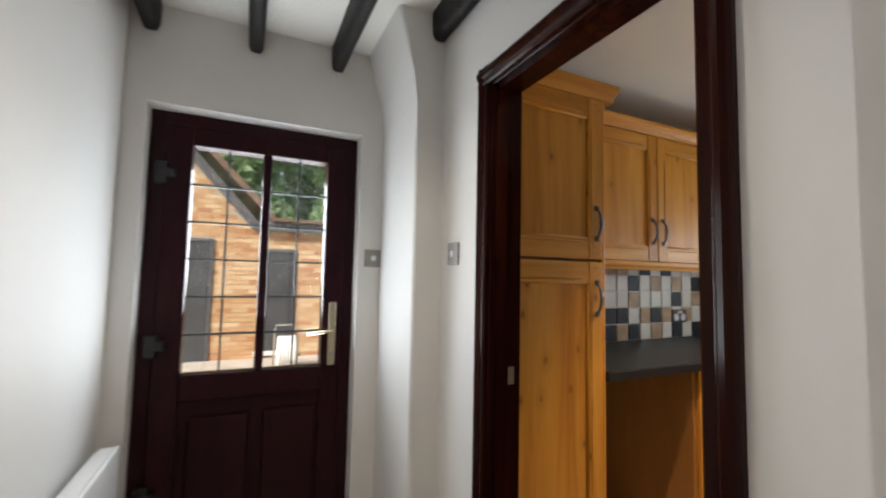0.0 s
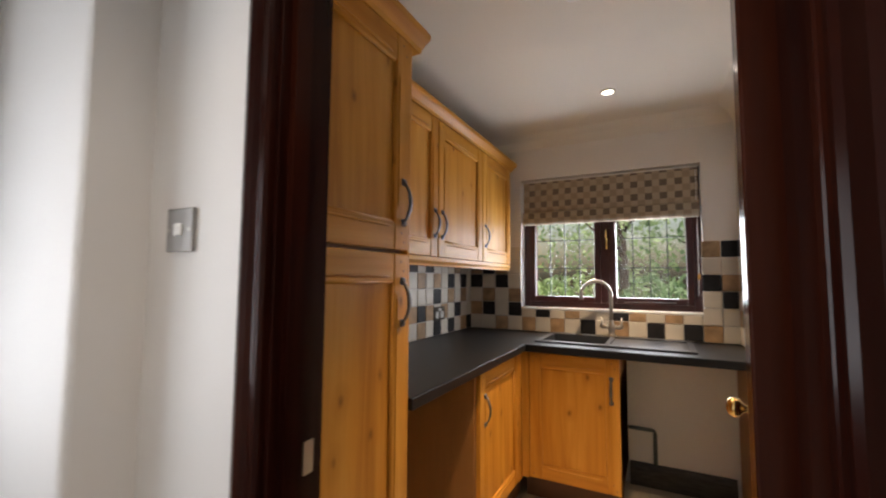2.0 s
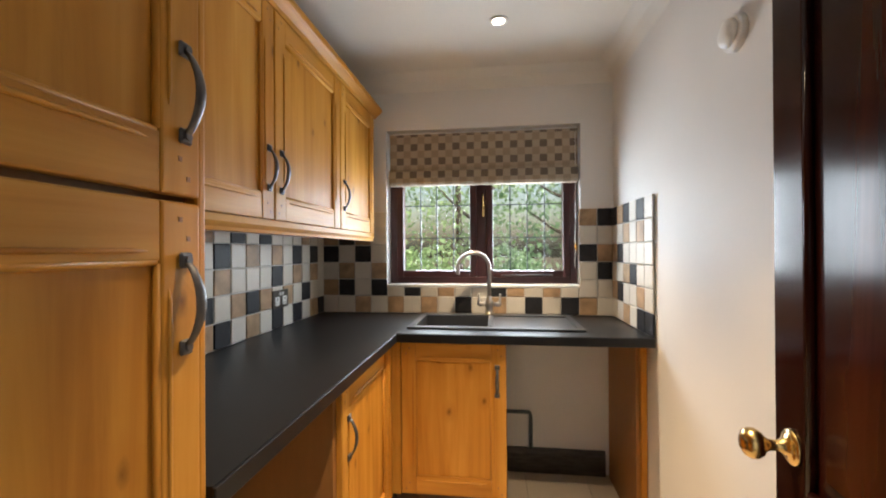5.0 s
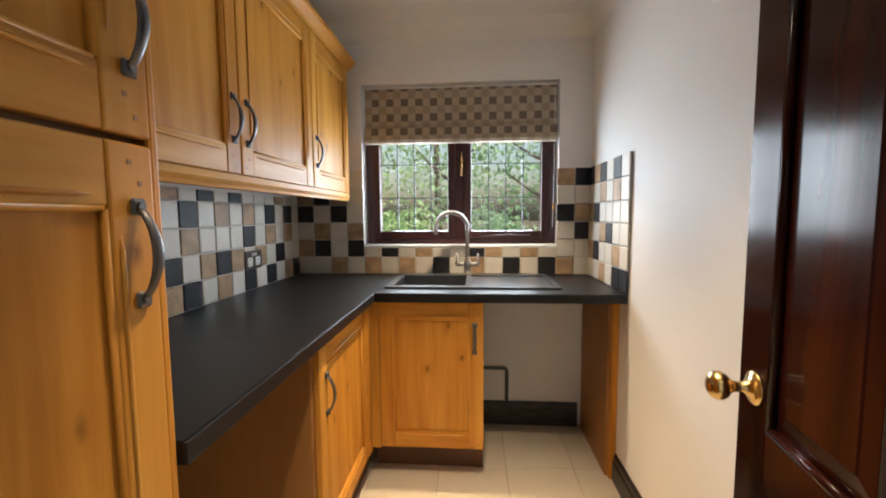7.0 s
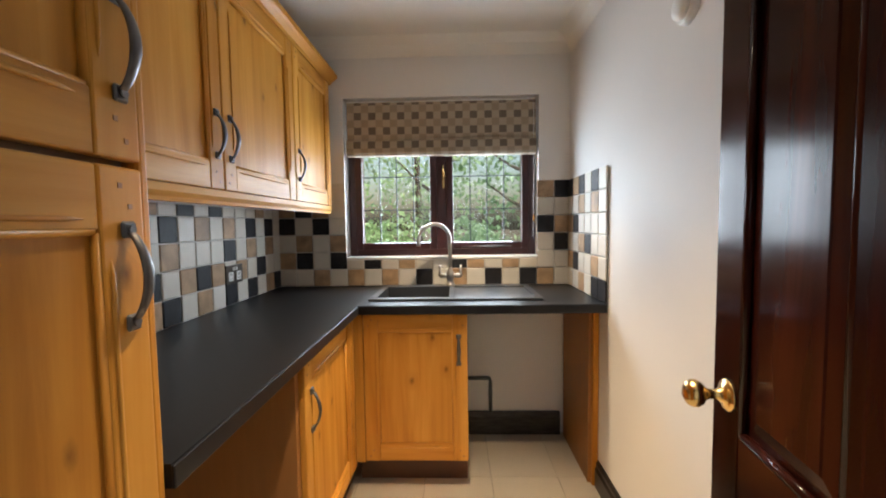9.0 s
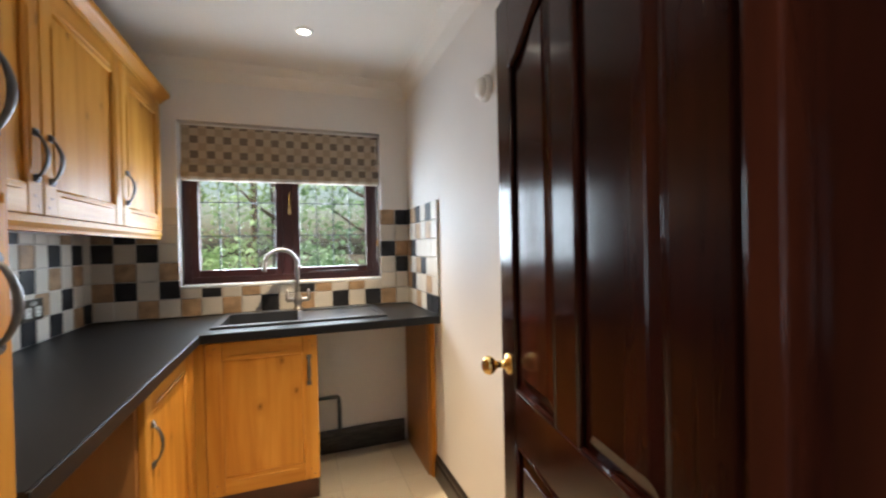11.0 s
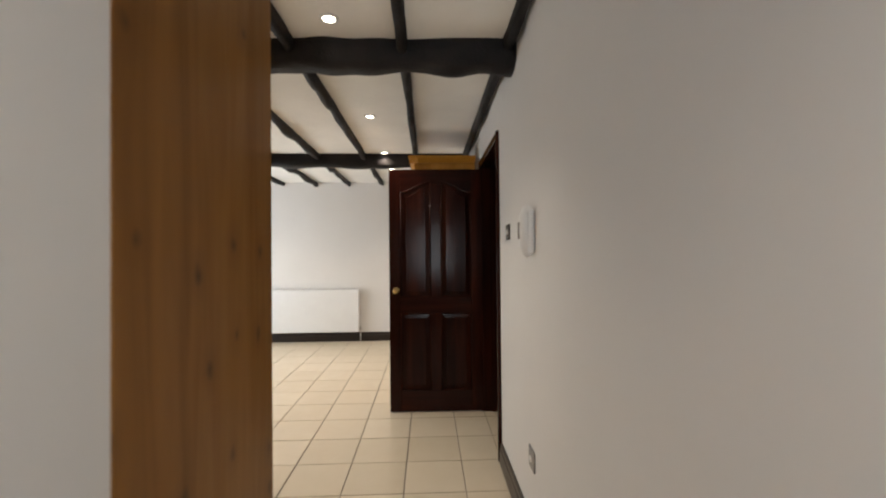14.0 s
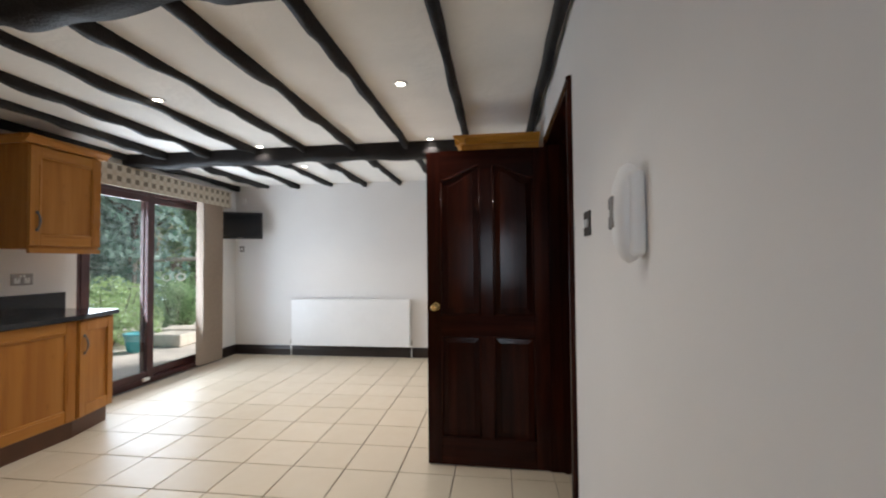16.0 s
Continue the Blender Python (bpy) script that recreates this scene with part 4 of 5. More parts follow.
# ---- hall ----
def radiator(name, m, w, h, label):
    r = thing(name, m, label, "radiator")
    part("front_panel", boxes((0, -0.10, 0, w, -0.085, h), bevel=0.006, segs=2), M_enamel, r)
    part("back_panel", boxes((0.01, -0.045, 0.01, w - 0.01, -0.03, h - 0.01), bevel=0.004), M_enamel, r)
    part("side_cover", boxes((0.0, -0.0845, 0.02, 0.006, -0.04, h - 0.005)), M_enamel, r)
    part("side_cover", boxes((w - 0.006, -0.0845, 0.02, w, -0.04, h - 0.005)), M_enamel, r)
    part("top_grille", boxes((0.0065, -0.0845, h - 0.012, w - 0.0065, -0.046, h - 0.004)), M_enamel, r)
    for x in (-0.02, w + 0.02):
        v = part("valve", lathe([(0.012, 0.02), (0.016, 0.03), (0.016, 0.06), (0.009, 0.065), (0.009, 0.09)], 2, (x, -0.065, 0), 14), M_steel, r, "chrome radiator valve")
        part("pipe", sweep([(x, -0.065, 0.03), (x, -0.065, -0.145)], 0.0075, 10), M_white, v)
        part("tail", sweep([(x, -0.065, 0.045), (w / 2 + (x - w / 2) * 0.97, -0.065, 0.045)], 0.009, 10), M_steel, v)
    part("bracket", boxes((0.15, -0.03, 0.1, 0.18, 0, h - 0.1), (w - 0.18, -0.03, 0.1, w - 0.15, 0, h - 0.1)), M_enamel, r)
    return r


radiator("hall_radiator", pose(XL, 2.42, 0.13, 0, 0, 90), 0.82, 0.575, "white panel radiator on the hall wall")

# ---- kitchen ----
radiator("wide_radiator", pose(1.77, YF, 0.15, 0, 0, 0) @ pose(0, 0, 0) @ Matrix.Translation((1.64, 0, 0)) @ pose(0, 0, 0, 0, 0, 180), 1.64, 0.625, "wide white panel radiator on the far wall")

p = thing("wall_phone", pose(XL, 0.262, 1.385, 0, 0, 90), "white entry phone handset hung on the wall", "phone")
part("base", boxes((-0.036, -0.036, -0.094, 0.036, 0, 0.094), bevel=0.014, segs=3), M_white, p)
pts = [(0.0, -0.020, 0.106), (0.0, -0.026, 0.096), (0.0, -0.034, 0.06), (0.0, -0.038, 0.0), (0.0, -0.034, -0.06), (0.0, -0.026, -0.092), (0.0, -0.020, -0.103)]
part("handset", sweep(pts, [0.012, 0.021, 0.027, 0.027, 0.027, 0.021, 0.012], 16, 1.1, (1, 0, 0)), M_white, p)
part("finger_recess", boxes((-0.010, -0.0665, -0.03, 0.010, -0.060, 0.04), bevel=0.002), M_satin, p, "grey inset on the handset")

# tall pine unit beside the corridor
c = thing("tall_housing_unit", pose(1.155, 1.45, 0), "tall pine housing unit with plain knotty side", "cabinet")
part("side_panel", boxes((0, -0.545, 0, 0.02, 0, 2.06), bevel=0.002), M_pine_side_shaded, c, "knotty pine side panel")
part("body", boxes((0.02, -0.53, 0.12, 0.62, -0.002, 2.055)), M_side, c)
pine_door(c, 0.022, 0.14, 0.62, 1.2, -0.553, 0.08, 1.05)
pine_door(c, 0.022, 1.21, 0.62, 2.05, -0.553, 0.08, 1.35)
part("plinth", boxes((0.02, -0.5, 0, 0.62, -0.48, 0.12)), M_plinth, c)
part("cornice", prism(cornice_prof(-0.552, 2.06), 0, 0.0, 0.66), M_pine_h, c)

# tall cupboard behind the open door
c = thing("tall_cupboard", pose(XL + 0.02, -2.16, 0), "tall pine cupboard behind the open door, cornice showing", "cabinet")
part("body", boxes((0, 0, 0.12, 0.54, 0.48, 2.10)), M_pine, c)
part("plinth", boxes((0, 0.02, 0, 0.52, 0.46, 0.12)), M_plinth, c)
part("cornice", prism([(-a, b) for a, b in cornice_prof(-0.49, 2.10)], 0, 0.0, 0.585), M_pine_h, c)
part("cornice_return", prism([(-a, b) for a, b in cornice_prof(-0.54, 2.1005)], 1, 0, 0.54), M_pine_d, c)
part("frieze", boxes((0, 0.0, 2.10, 0.54, 0.47, 2.15)), M_pine_h, c)

# run of base units under the stone top
c = thing("kitchen_base_unit", pose(XR, -0.25, 0, 0, 0, -90), "honey pine base unit with framed doors", "cabinet", "kitchen base units")
part("body", boxes((0, -0.58, 0.13, 1.21, -0.002, 0.868)), M_side, c)
part("plinth", boxes((0, -0.55, 0, 1.23, -0.53, 0.128)), M_plinth, c)
pine_door(c, 0.0, 0.14, 0.6, 0.862, -0.603, 0.56, 0.7, upright=M_honey, level=M_honey_h)
pine_door(c, 0.603, 0.14, 1.208, 0.862, -0.603, upright=M_honey, level=M_honey_h)
c = thing("kitchen_end_unit", pose(XR, -1.464, 0, 0, 0, -90), "honey pine end unit with an angled door", "cabinet")
part("body", prism([(0, -0.58), (0.355, -0.50), (0.355, -0.002), (0, -0.002)], 2, 0.13, 0.868), M_side, c)
part("plinth", prism([(0.0, -0.55), (0.355, -0.47), (0.35, -0.45), (0, -0.53)], 2, 0, 0.129), M_plinth, c)
ang = part("angled_face", prism([(0.0, -0.603), (0.36, -0.523), (0.36, -0.5), (0, -0.58)], 2, 0.14, 0.862), M_honey, c)
q = math.degrees(math.atan2(0.08, 0.36))
d = part("door", boxes((0.006, -0.014, 0.15, 0.066, 0.0, 0.855), (0.29, -0.014, 0.15, 0.35, 0.0, 0.855), (0.066, -0.013, 0.15, 0.29, 0.0, 0.23), (0.066, -0.013, 0.775, 0.29, 0.0, 0.855), bevel=0.003), M_honey, c)
d.matrix_basis = pose(0, -0.603, 0, 0, 0, q)
bow_handle(d, 0.045, -0.014, 0.68)
bm = prism([(XR - 0.003, -0.25), (XR - 0.003, -1.86), (3.76, -1.86), (3.665, -1.49), (3.665, -0.25)], 2, 0.87, 0.905)
w = single("stone_worktop", bm, M_granite, "polished black stone worktop with upstand", "worktop")
part("upstand", boxes((XR - 0.024, -1.86, 0.905, XR - 0.003, -0.25, 1.045)), M_granite, w)
c = thing("kitchen_wall_cabinet", pose(XR, -1.335, 1.40, 0, 0, -90), "honey pine wall cabinet with cornice", "cabinet")
part("body", boxes((0, -0.315, 0, 0.54, -0.002, 0.77), bevel=0.002), M_honey, c)
pine_door(c, 0.002, 0.02, 0.538, 0.755, -0.338, 0.05, 0.2, upright=M_honey, level=M_honey_h)
part("cornice", prism(cornice_prof(-0.33, 0.77), 0, -0.04, 0.59), M_honey_h, c)
part("cornice_return", prism([(0.0 + (0.33 + a), b) for a, b in cornice_prof(-0.33, 0.7705)], 1, -0.33, -0.01), M_honey_d, c)
part("light_rail", boxes((0, -0.335, -0.035, 0.54, -0.315, 0)), M_honey_h, c)
wall_plate("twin_socket", pose(XR, -1.545, 1.165, 0, 0, -90), 0.15, 0.09, "satin steel double socket above the stone upstand", "socket", M_satin, "socket")

# patio doors
pd = thing("door_patio", pose(XR + 0.08, -3.86, 0), "dark rosewood sliding patio door with two tall panes", "patio door")
PL = 1.89
part("outer_frame", boxes((-0.05, 0, 0, 0.06, 0.06, 2.08), (-0.05, PL - 0.06, 0, 0.06, PL, 2.08), (-0.05, 0.06, 2.01, 0.06, PL - 0.06, 2.08), (-0.05, 0.06, 0, 0.06, PL - 0.06, 0.06), bevel=0.004), M_winframe, pd)
for a, b, xo in ((0.06, 1.115, 0.02), (1.03, PL - 0.06, -0.035)):
    f = part("sash", boxes((xo - 0.02, a, 0.06, xo + 0.02, a + 0.085, 2.01), (xo - 0.02, b - 0.085, 0.06, xo + 0.02, b, 2.01), (xo - 0.02, a + 0.085, 0.06, xo + 0.02, b - 0.085, 0.135), (xo - 0.02, a + 0.085, 1.94, xo + 0.02, b - 0.085, 2.01), bevel=0.004), M_winframe, pd)
    p = part("pane", boxes((xo - 0.004, a + 0.085, 0.135, xo + 0.004, b - 0.085, 1.94)), M_glass, f)
    p.visible_shadow = False
part("foot_bolt", boxes((-0.085, 1.10, 0.04, -0.055, 1.18, 0.075), bevel=0.006), M_white, pd, "white security bolt")
pl = thing("fabric_pelmet", pose(XR, -3.95, 2.02), "cream pelmet with brown squares above the patio door", "pelmet")
part("front", boxes((-0.10, 0.0, 0.0, -0.085, 2.0, 0.215), bevel=0.004), checked("pelmet_cloth", (0.58, 0.52, 0.42), (0.52, 0.45, 0.35), (0.16, 0.13, 0.10), 0.05, (1, 2)), pl)
part("end", boxes((-0.085, 0.0, 0.0, 0, 0.012, 0.215), (-0.085, 1.988, 0, 0, 2.0, 0.215)), M_fabric, pl)
vb = thing("vertical_blind", pose(XR - 0.05, -3.82, 0), "beige vertical blind drawn to one side", "blind")
for i in range(14):
    yy = 0.02 + i * 0.028
    bm = prism([(-0.04, yy), (0.0, yy + 0.012), (0.04, yy + 0.018), (0.04, yy + 0.020), (0.0, yy + 0.014), (-0.04, yy + 0.002)], 2, 0.03, 2.05)
    part("slat", bm, M_fabric, vb)
part("rail", boxes((-0.02, 0, 2.05, 0.02, 1.85, 2.075)), M_white, vb)

tv = thing("wall_television", pose(4.07, -3.96, 1.60, 0, 0, 205), "small black flat television on a wall bracket", "television")
part("bezel", boxes((-0.28, -0.045, 0, 0.28, 0, 0.36), bevel=0.008, segs=2), M_black, tv)
part("screen", boxes((-0.26, -0.047, 0.04, 0.26, -0.044, 0.34)), M_screen, tv)
part("maker_mark", boxes((-0.03, -0.0475, 0.014, 0.03, -0.0455, 0.022)), M_satin, tv)
part("bracket", sweep([(0, 0, 0.18), (0, 0.12, 0.18), (0.0, 0.26, 0.18)], 0.016, 10), M_black, tv)
d = thing("alarm_sensor", pose(4.16, YF, 2.13), "small white alarm sensor near the corner", "sensor")
part("case", boxes((-0.03, 0, -0.05, 0.03, 0.04, 0.05), bevel=0.012, segs=3), M_white, d)
part("lens", boxes((-0.02, 0.04, -0.035, 0.02, 0.043, 0.0), bevel=0.001), M_enamel, d)
wall_plate("light_switch", pose(4.2, YF, 1.47, 0, 0, 180), 0.07, 0.085, "satin steel switch under the television", "switch", M_satin)


# ---- wall tiles ----
PITCH = 0.1035
TILES = {}
for key, mat in (("W", M_tilew), ("T", M_tilet), ("B", M_tileb)):
    bm = boxes((-0.0498, -0.008, -0.0498, 0.0498, 0.0, 0.0498), bevel=0.0025)
    for v in bm.verts:
        if v.co.y < -0.001:
            v.co.x += 0.0012 * noise.noise((v.co.z * 60, ord(key), 1.0))
            v.co.z += 0.0012 * noise.noise((v.co.x * 60, ord(key), 7.0))
    bmesh.ops.recalc_face_normals(bm, faces=bm.faces)
    me = bpy.data.meshes.new("tile")
    bm.to_mesh(me)
    bm.free()
    me.materials.append(mat)
    TILES[key] = me


def tiling(name, m, rows, label, cut=None, keep=None):
    """Rows of tiles from the worktop up; each letter is a tile along local x."""
    cols = max(len(r) for r in rows)
    h = cut or len(rows) * PITCH
    base = tagged(new(name), label, "", "", "structure")
    base.matrix_basis = m
    for j, row in enumerate(rows):
        for i, key in enumerate(row):
            if key == ".":
                continue
            x, z0 = (i + 0.5) * PITCH, j * PITCH
            top = min(z0 + PITCH, h)
            if keep:
                top = min(top, keep(i, j))
            s = (top - z0) / PITCH
            if s <= 0.08:
                continue
            ob = new("tile", TILES[key])
            ob.parent = base
            ob.matrix_basis = Matrix.LocRotScale((x, -0.0005, z0 + (top - z0) / 2), Euler((random.uniform(-0.006, 0.006), 0, random.uniform(-0.006, 0.006))), (0.985, 1, s * 0.985))
    return base


# north wall, from the larder to the corner
NW = ["WTBWTTBWTWBWBWTBWT"[0:7] + "TBWTWBWBWTB", "TWBWTWB" + "BWTBTWTWBWW", "WWTWBWW" + "WTWWWBWTWTW", "BWTWWTW" + "WBWTWTWBWBW", "WTWBWWT" + "TWBWBWWWTWW"]
structure("wall_tile_bed_north", boxes((2.134, 3.3535, 0.92, 3.999, 3.3605, 1.38)), M_grout, "pale grout behind the wall tiles")
tiling("wall_tiles_north", pose(4.0 - 18 * PITCH + 0.002, 3.354, 0.921), NW, "cream, sand and black wall tiles in a mixed pattern", cut=0.46)
# window wall, from the north corner towards the south
WW = ["WWTWTWTWBWTWBWBTW", "TBWBWBWTWWBTWTWWW", "WTWTW..........WB", "BWBWB..........BT", "TBTWB..........WW", "WWTWB..........TB"]
structure("wall_tile_bed_window", boxes((3.9925, 1.605, 0.92, 4.0005, 3.353, 1.078), (3.9925, 2.947, 1.078, 4.0005, 3.353, 1.54), (3.9925, 1.605, 1.078, 4.0005, 1.783, 1.54)), M_grout, "pale grout behind the wall tiles")
tiling("wall_tiles_window", pose(3.993, 3.352, 0.921, 0, 0, -90), WW, "cream, sand and black wall tiles round the window", keep=lambda i, j: 0.158 if 4 <= i <= 14 else 9)
# south wall beside the window
SW = ["WWTWBB", "TBWWTW", "WWTBWW", "TBWWWW", "WWTWTW", "BTBWBW"]
structure("wall_tile_bed_south", boxes((3.40, 1.5995, 0.92, 3.992, 1.6065, 1.54)), M_grout, "pale grout behind the wall tiles")
tiling("wall_tiles_south", pose(3.993, 1.606, 0.921, 0, 0, 180), [r[:6] for r in SW], "cream, sand and black wall tiles beside the window")

# ---- outside ----
GZ = -0.16
structure("ground", boxes((-60, -60, GZ - 0.3, 70, 60, GZ)), M_grass, "green lawn round the house")
structure("pavement_patio", boxes((4.5, -7.5, GZ - 0.1, 8.2, 1.0, GZ + 0.1)), M_paving, "pale stone patio outside the doors")
structure("pavement_yard", boxes((-3, 3.62, GZ - 0.1, 6, 9.3, GZ + 0.02)), M_paving, "pale paved yard behind the house")


def leaves(count, centre, spread, size, seed, bm=None, hollow=0.8, lift=0.0):
    """Many small leaf blades in an uneven cloud."""
    rng = random.Random(seed)
    verts, faces = [], []
    lobes = [(Vector((rng.uniform(-0.6, 0.6), rng.uniform(-0.6, 0.6), rng.uniform(-0.55, 0.6))), rng.uniform(0.3, 0.55)) for _ in range(16)]
    for _ in range(count):
        lobe, rad = rng.choice(lobes)
        d = Vector((rng.gauss(0, 1), rng.gauss(0, 1), rng.gauss(0, 1))).normalized() * rad * (hollow + (1 - hollow) * rng.random() ** 0.5)
        p = lobe + d
        p = Vector((centre[0] + p.x * spread[0], centre[1] + p.y * spread[1], centre[2] + p.z * spread[2]))
        s = size * rng.uniform(0.6, 1.4)
        r = Euler((rng.uniform(-1.2, 1.2), rng.uniform(-1.2, 1.2), rng.uniform(0, 6.3))).to_matrix()
        n = len(verts)
        for c in ((-0.5, 0, 0), (0, -0.28, 0.06), (0.5, 0, 0), (0, 0.28, 0.06)):
            verts.append(p + r @ (Vector(c) * s))
        faces.append((n, n + 1, n + 2, n + 3))
    return verts, faces


def foliage(name, data, mat, parent):
    me = bpy.data.meshes.new(name)
    me.from_pydata([tuple(v) for v in data[0]], [], data[1])
    me.materials.append(mat)
    ob = new(name, me)
    ob.parent = parent
    return ob


def tree(name, x, y, height, wide, mat, seed, label, low=0.4, count=6500, size=0.16, category="tree"):
    t = thing(name, pose(x, y, GZ), label, category)
    rng = random.Random(seed)
    bm = sweep([(0, 0, -0.05), (0.05, 0.02, height * 0.25), (-0.04, 0.06, height * 0.5), (0.02, 0, height * 0.85)], [0.11, 0.09, 0.065, 0.02], 9)
    for i in range(7):
        q, z = rng.uniform(0, 6.28), height * rng.uniform(0.25, 0.7)
        e = Vector((math.cos(q), math.sin(q), 0.6)) * wide * 0.6
        sweep([(0, 0, z), (e.x * 0.5, e.y * 0.5, z + e.z * 0.4), (e.x, e.y, z + e.z)], [0.04, 0.025, 0.008], 6, bm=bm)
    part("trunk", bm, M_bark, t)
    foliage("crown", leaves(count, (0, 0, height * (low + 1) / 2), (wide, wide, height * (1 - low) * 0.62), size, seed), mat, t)
    return t


def shrub(name, x, y, h, w, mat, seed, label, count=4500, size=0.09):
    t = thing(name, pose(x, y, GZ), label, "shrub")
    bm = bmesh.new()
    for i in range(6):
        q = i * 1.05
        sweep([(0, 0, 0), (math.cos(q) * w * 0.3, math.sin(q) * w * 0.3, h * 0.4), (math.cos(q) * w * 0.5, math.sin(q) * w * 0.5, h * 0.75)], [0.02, 0.015, 0.006], 6, bm=bm)
    part("stems", bm, M_bark, t)
    foliage("foliage", leaves(count, (0, 0, h * 0.52), (w, w, h * 0.5), size, seed), mat, t)
    return t


# beyond the utility window
for i, (x, y, hh, ww, mat) in enumerate(((8.6, 4.6, 5.0, 1.5, M_leaf), (9.5, 2.6, 5.6, 1.7, M_leafy), (8.2, 1.0, 4.6, 1.3, M_leaf), (12.5, 3.2, 7.0, 2.3, M_leafy))):
    tree("garden_tree", x, y, hh, ww, mat, 40 + i, "leafy green garden tree beyond the window", 0.12, 2100, 0.115)
shrub("garden_shrub", 7.4, 3.4, 1.6, 0.8, M_leafy, 71, "bright yellow-green shrub below the window", 4200, 0.075)
shrub("garden_shrub", 7.2, 2.1, 1.5, 0.7, M_leaf, 72, "dark green shrub below the window", 4200, 0.075)
f = thing("garden_fence", pose(13.6, -9, GZ), "weathered brown board fence at the garden's end", "fence")
for i in range(60):
    part("board", boxes((0, i * 0.42, 0.05, 0.025, i * 0.42 + 0.40, 1.22 + 0.02 * (i % 3))), M_fence, f)
part("rail", boxes((0.025, 0, 0.5, 0.07, 25.2, 0.6), (0.025, 0, 0.98, 0.07, 25.2, 1.07)), M_fence, f)

# beyond the patio doors
tree("conifer_tree", 9.0, -7.4, 5.2, 1.5, M_leafb, 51, "tall blue-green conifer behind the patio", 0.05, 9000, 0.17)
tree("conifer_tree", 10.2, -4.6, 6.4, 1.9, M_leafb, 52, "tall blue-green conifer behind the patio", 0.05, 9000, 0.2)
tree("conifer_tree", 8.2, -9.8, 5.6, 1.8, M_leaf, 53, "tall dark green conifer behind the patio", 0.05, 8000, 0.2)
tree("garden_tree", 12.0, -8.0, 7.0, 2.4, M_leafb, 54, "tall tree closing the garden view", 0.05, 8000, 0.24)
tree("garden_tree", 10.6, -11.5, 7.0, 2.4, M_leaf, 55, "tall tree closing the garden view", 0.05, 8000, 0.24)
shrub("low_shrub", 6.9, -4.75, 1.3, 0.8, M_leafy, 61, "bright yellow-green clipped shrub by the patio", 7000, 0.06)
shrub("low_shrub", 6.75, -6.1, 1.1, 0.62, M_leaf, 62, "rounded green box shrub by the patio", 7000, 0.05)
pot = thing("plant_pot", pose(6.05, -4.4, GZ + 0.1), "teal glazed plant pot on the patio", "pot")
part("pot", lathe([(0.10, 0), (0.13, 0.05), (0.16, 0.24), (0.18, 0.26), (0.18, 0.29), (0.15, 0.28), (0.14, 0.2)]), M_teal, pot)
part("soil", lathe([(0.145, 0.22), (0.145, 0.24), (0.01, 0.245)]), M_bark, pot)
for i, (x, y, z, sx, sy, sz) in enumerate(((5.9, -4.95, 0, 0.55, 0.4, 0.2), (6.1, -5.4, 0, 0.6, 0.45, 0.22), (5.65, -5.45, 0, 0.4, 0.35, 0.17))):
    single("stone_block", boxes((-sx / 2, -sy / 2, 0, sx / 2, sy / 2, sz), bevel=0.025, segs=2), M_stonemat, "pale stone block edging the patio", "stone", pose(x, y, GZ + 0.1, 0, 0, 15 * i), "patio stones")
sw = thing("garden_swing", pose(7.55, -7.6, GZ, 0, 0, 43), "weathered timber swing frame with white rings", "swing")
part("cross_bar", sweep([(-1.3, 0, 1.52), (1.3, 0, 1.52)], 0.05, 8), M_timber, sw)
for ex in (-1.2, 1.2):
    for dy in (-0.3, 0.3):
        part("leg", sweep([(ex, 0, 1.5), (ex, dy, 0)], 0.04, 8), M_timber, sw)
for u in (0.35, 0.62):
    part("rope", sweep([(u, 0, 1.49), (u, 0, 1.20)], 0.008, 6), M_timber, sw)
    ring = [(u + 0.08 * math.cos(a), 0, 1.12 + 0.08 * math.sin(a)) for a in (2 * math.pi * i / 16 for i in range(17))]
    part("ring", sweep(ring, 0.014, 6, 1.0, (0, 1, 0)), M_white, sw)

# ---- garage behind the yard ----
g = thing("garage", pose(0.8, 9.2, GZ), "yellow brick garage with grey doors and a pitched gable", "garage")
rng = random.Random(9)
verts, faces = [], []
CORNERS = ((0, 1, 3, 2), (4, 6, 7, 5), (0, 4, 5, 1), (2, 3, 7, 6), (0, 2, 6, 4), (1, 5, 7, 3))
DOORS = ((-1.35, -0.55, 0.0, 2.0), (0.16, 0.75, 0.12, 1.86))
def gable(x):
    return 2.32 + max(0.0, -x) * 1.12
for j in range(62):
    z = 0.01 + j * 0.078
    for i in range(-14, 16):
        x0 = i * 0.235 + (0.1175 if j % 2 else 0)
        x1 = x0 + 0.225
        if z + 0.07 > gable(x0) or z + 0.07 > gable(x1):
            continue
        for a, b, za, zb in DOORS:
            if z < zb and z + 0.068 > za:
                if x0 < a < x1:
                    x1 = a
                elif x0 < b < x1:
                    x0 = b
                elif x0 >= a and x1 <= b:
                    x1 = x0
        if x1 - x0 < 0.02:
            continue
        y = rng.uniform(-0.004, 0.004)
        n = len(verts)
        verts += [(px, py, pz) for px in (x0, x1) for py in (-0.012 + y, 0.05) for pz in (z, z + 0.067)]
        faces += [tuple(n + q for q in fc) for fc in CORNERS]
me = bpy.data.meshes.new("bricks")
me.from_pydata(verts, [], faces)
me.materials.append(M_brick)
ob = new("bricks", me)
ob.parent = g
tagged(ob, "yellow and orange facing bricks", kind="stuff")
part("mortar_wall", prism([(-3.4, 0), (3.6, 0), (3.6, 2.3), (0, 2.3), (-3.4, 6.1)], 1, -0.004, 0.3), M_mortar, g)
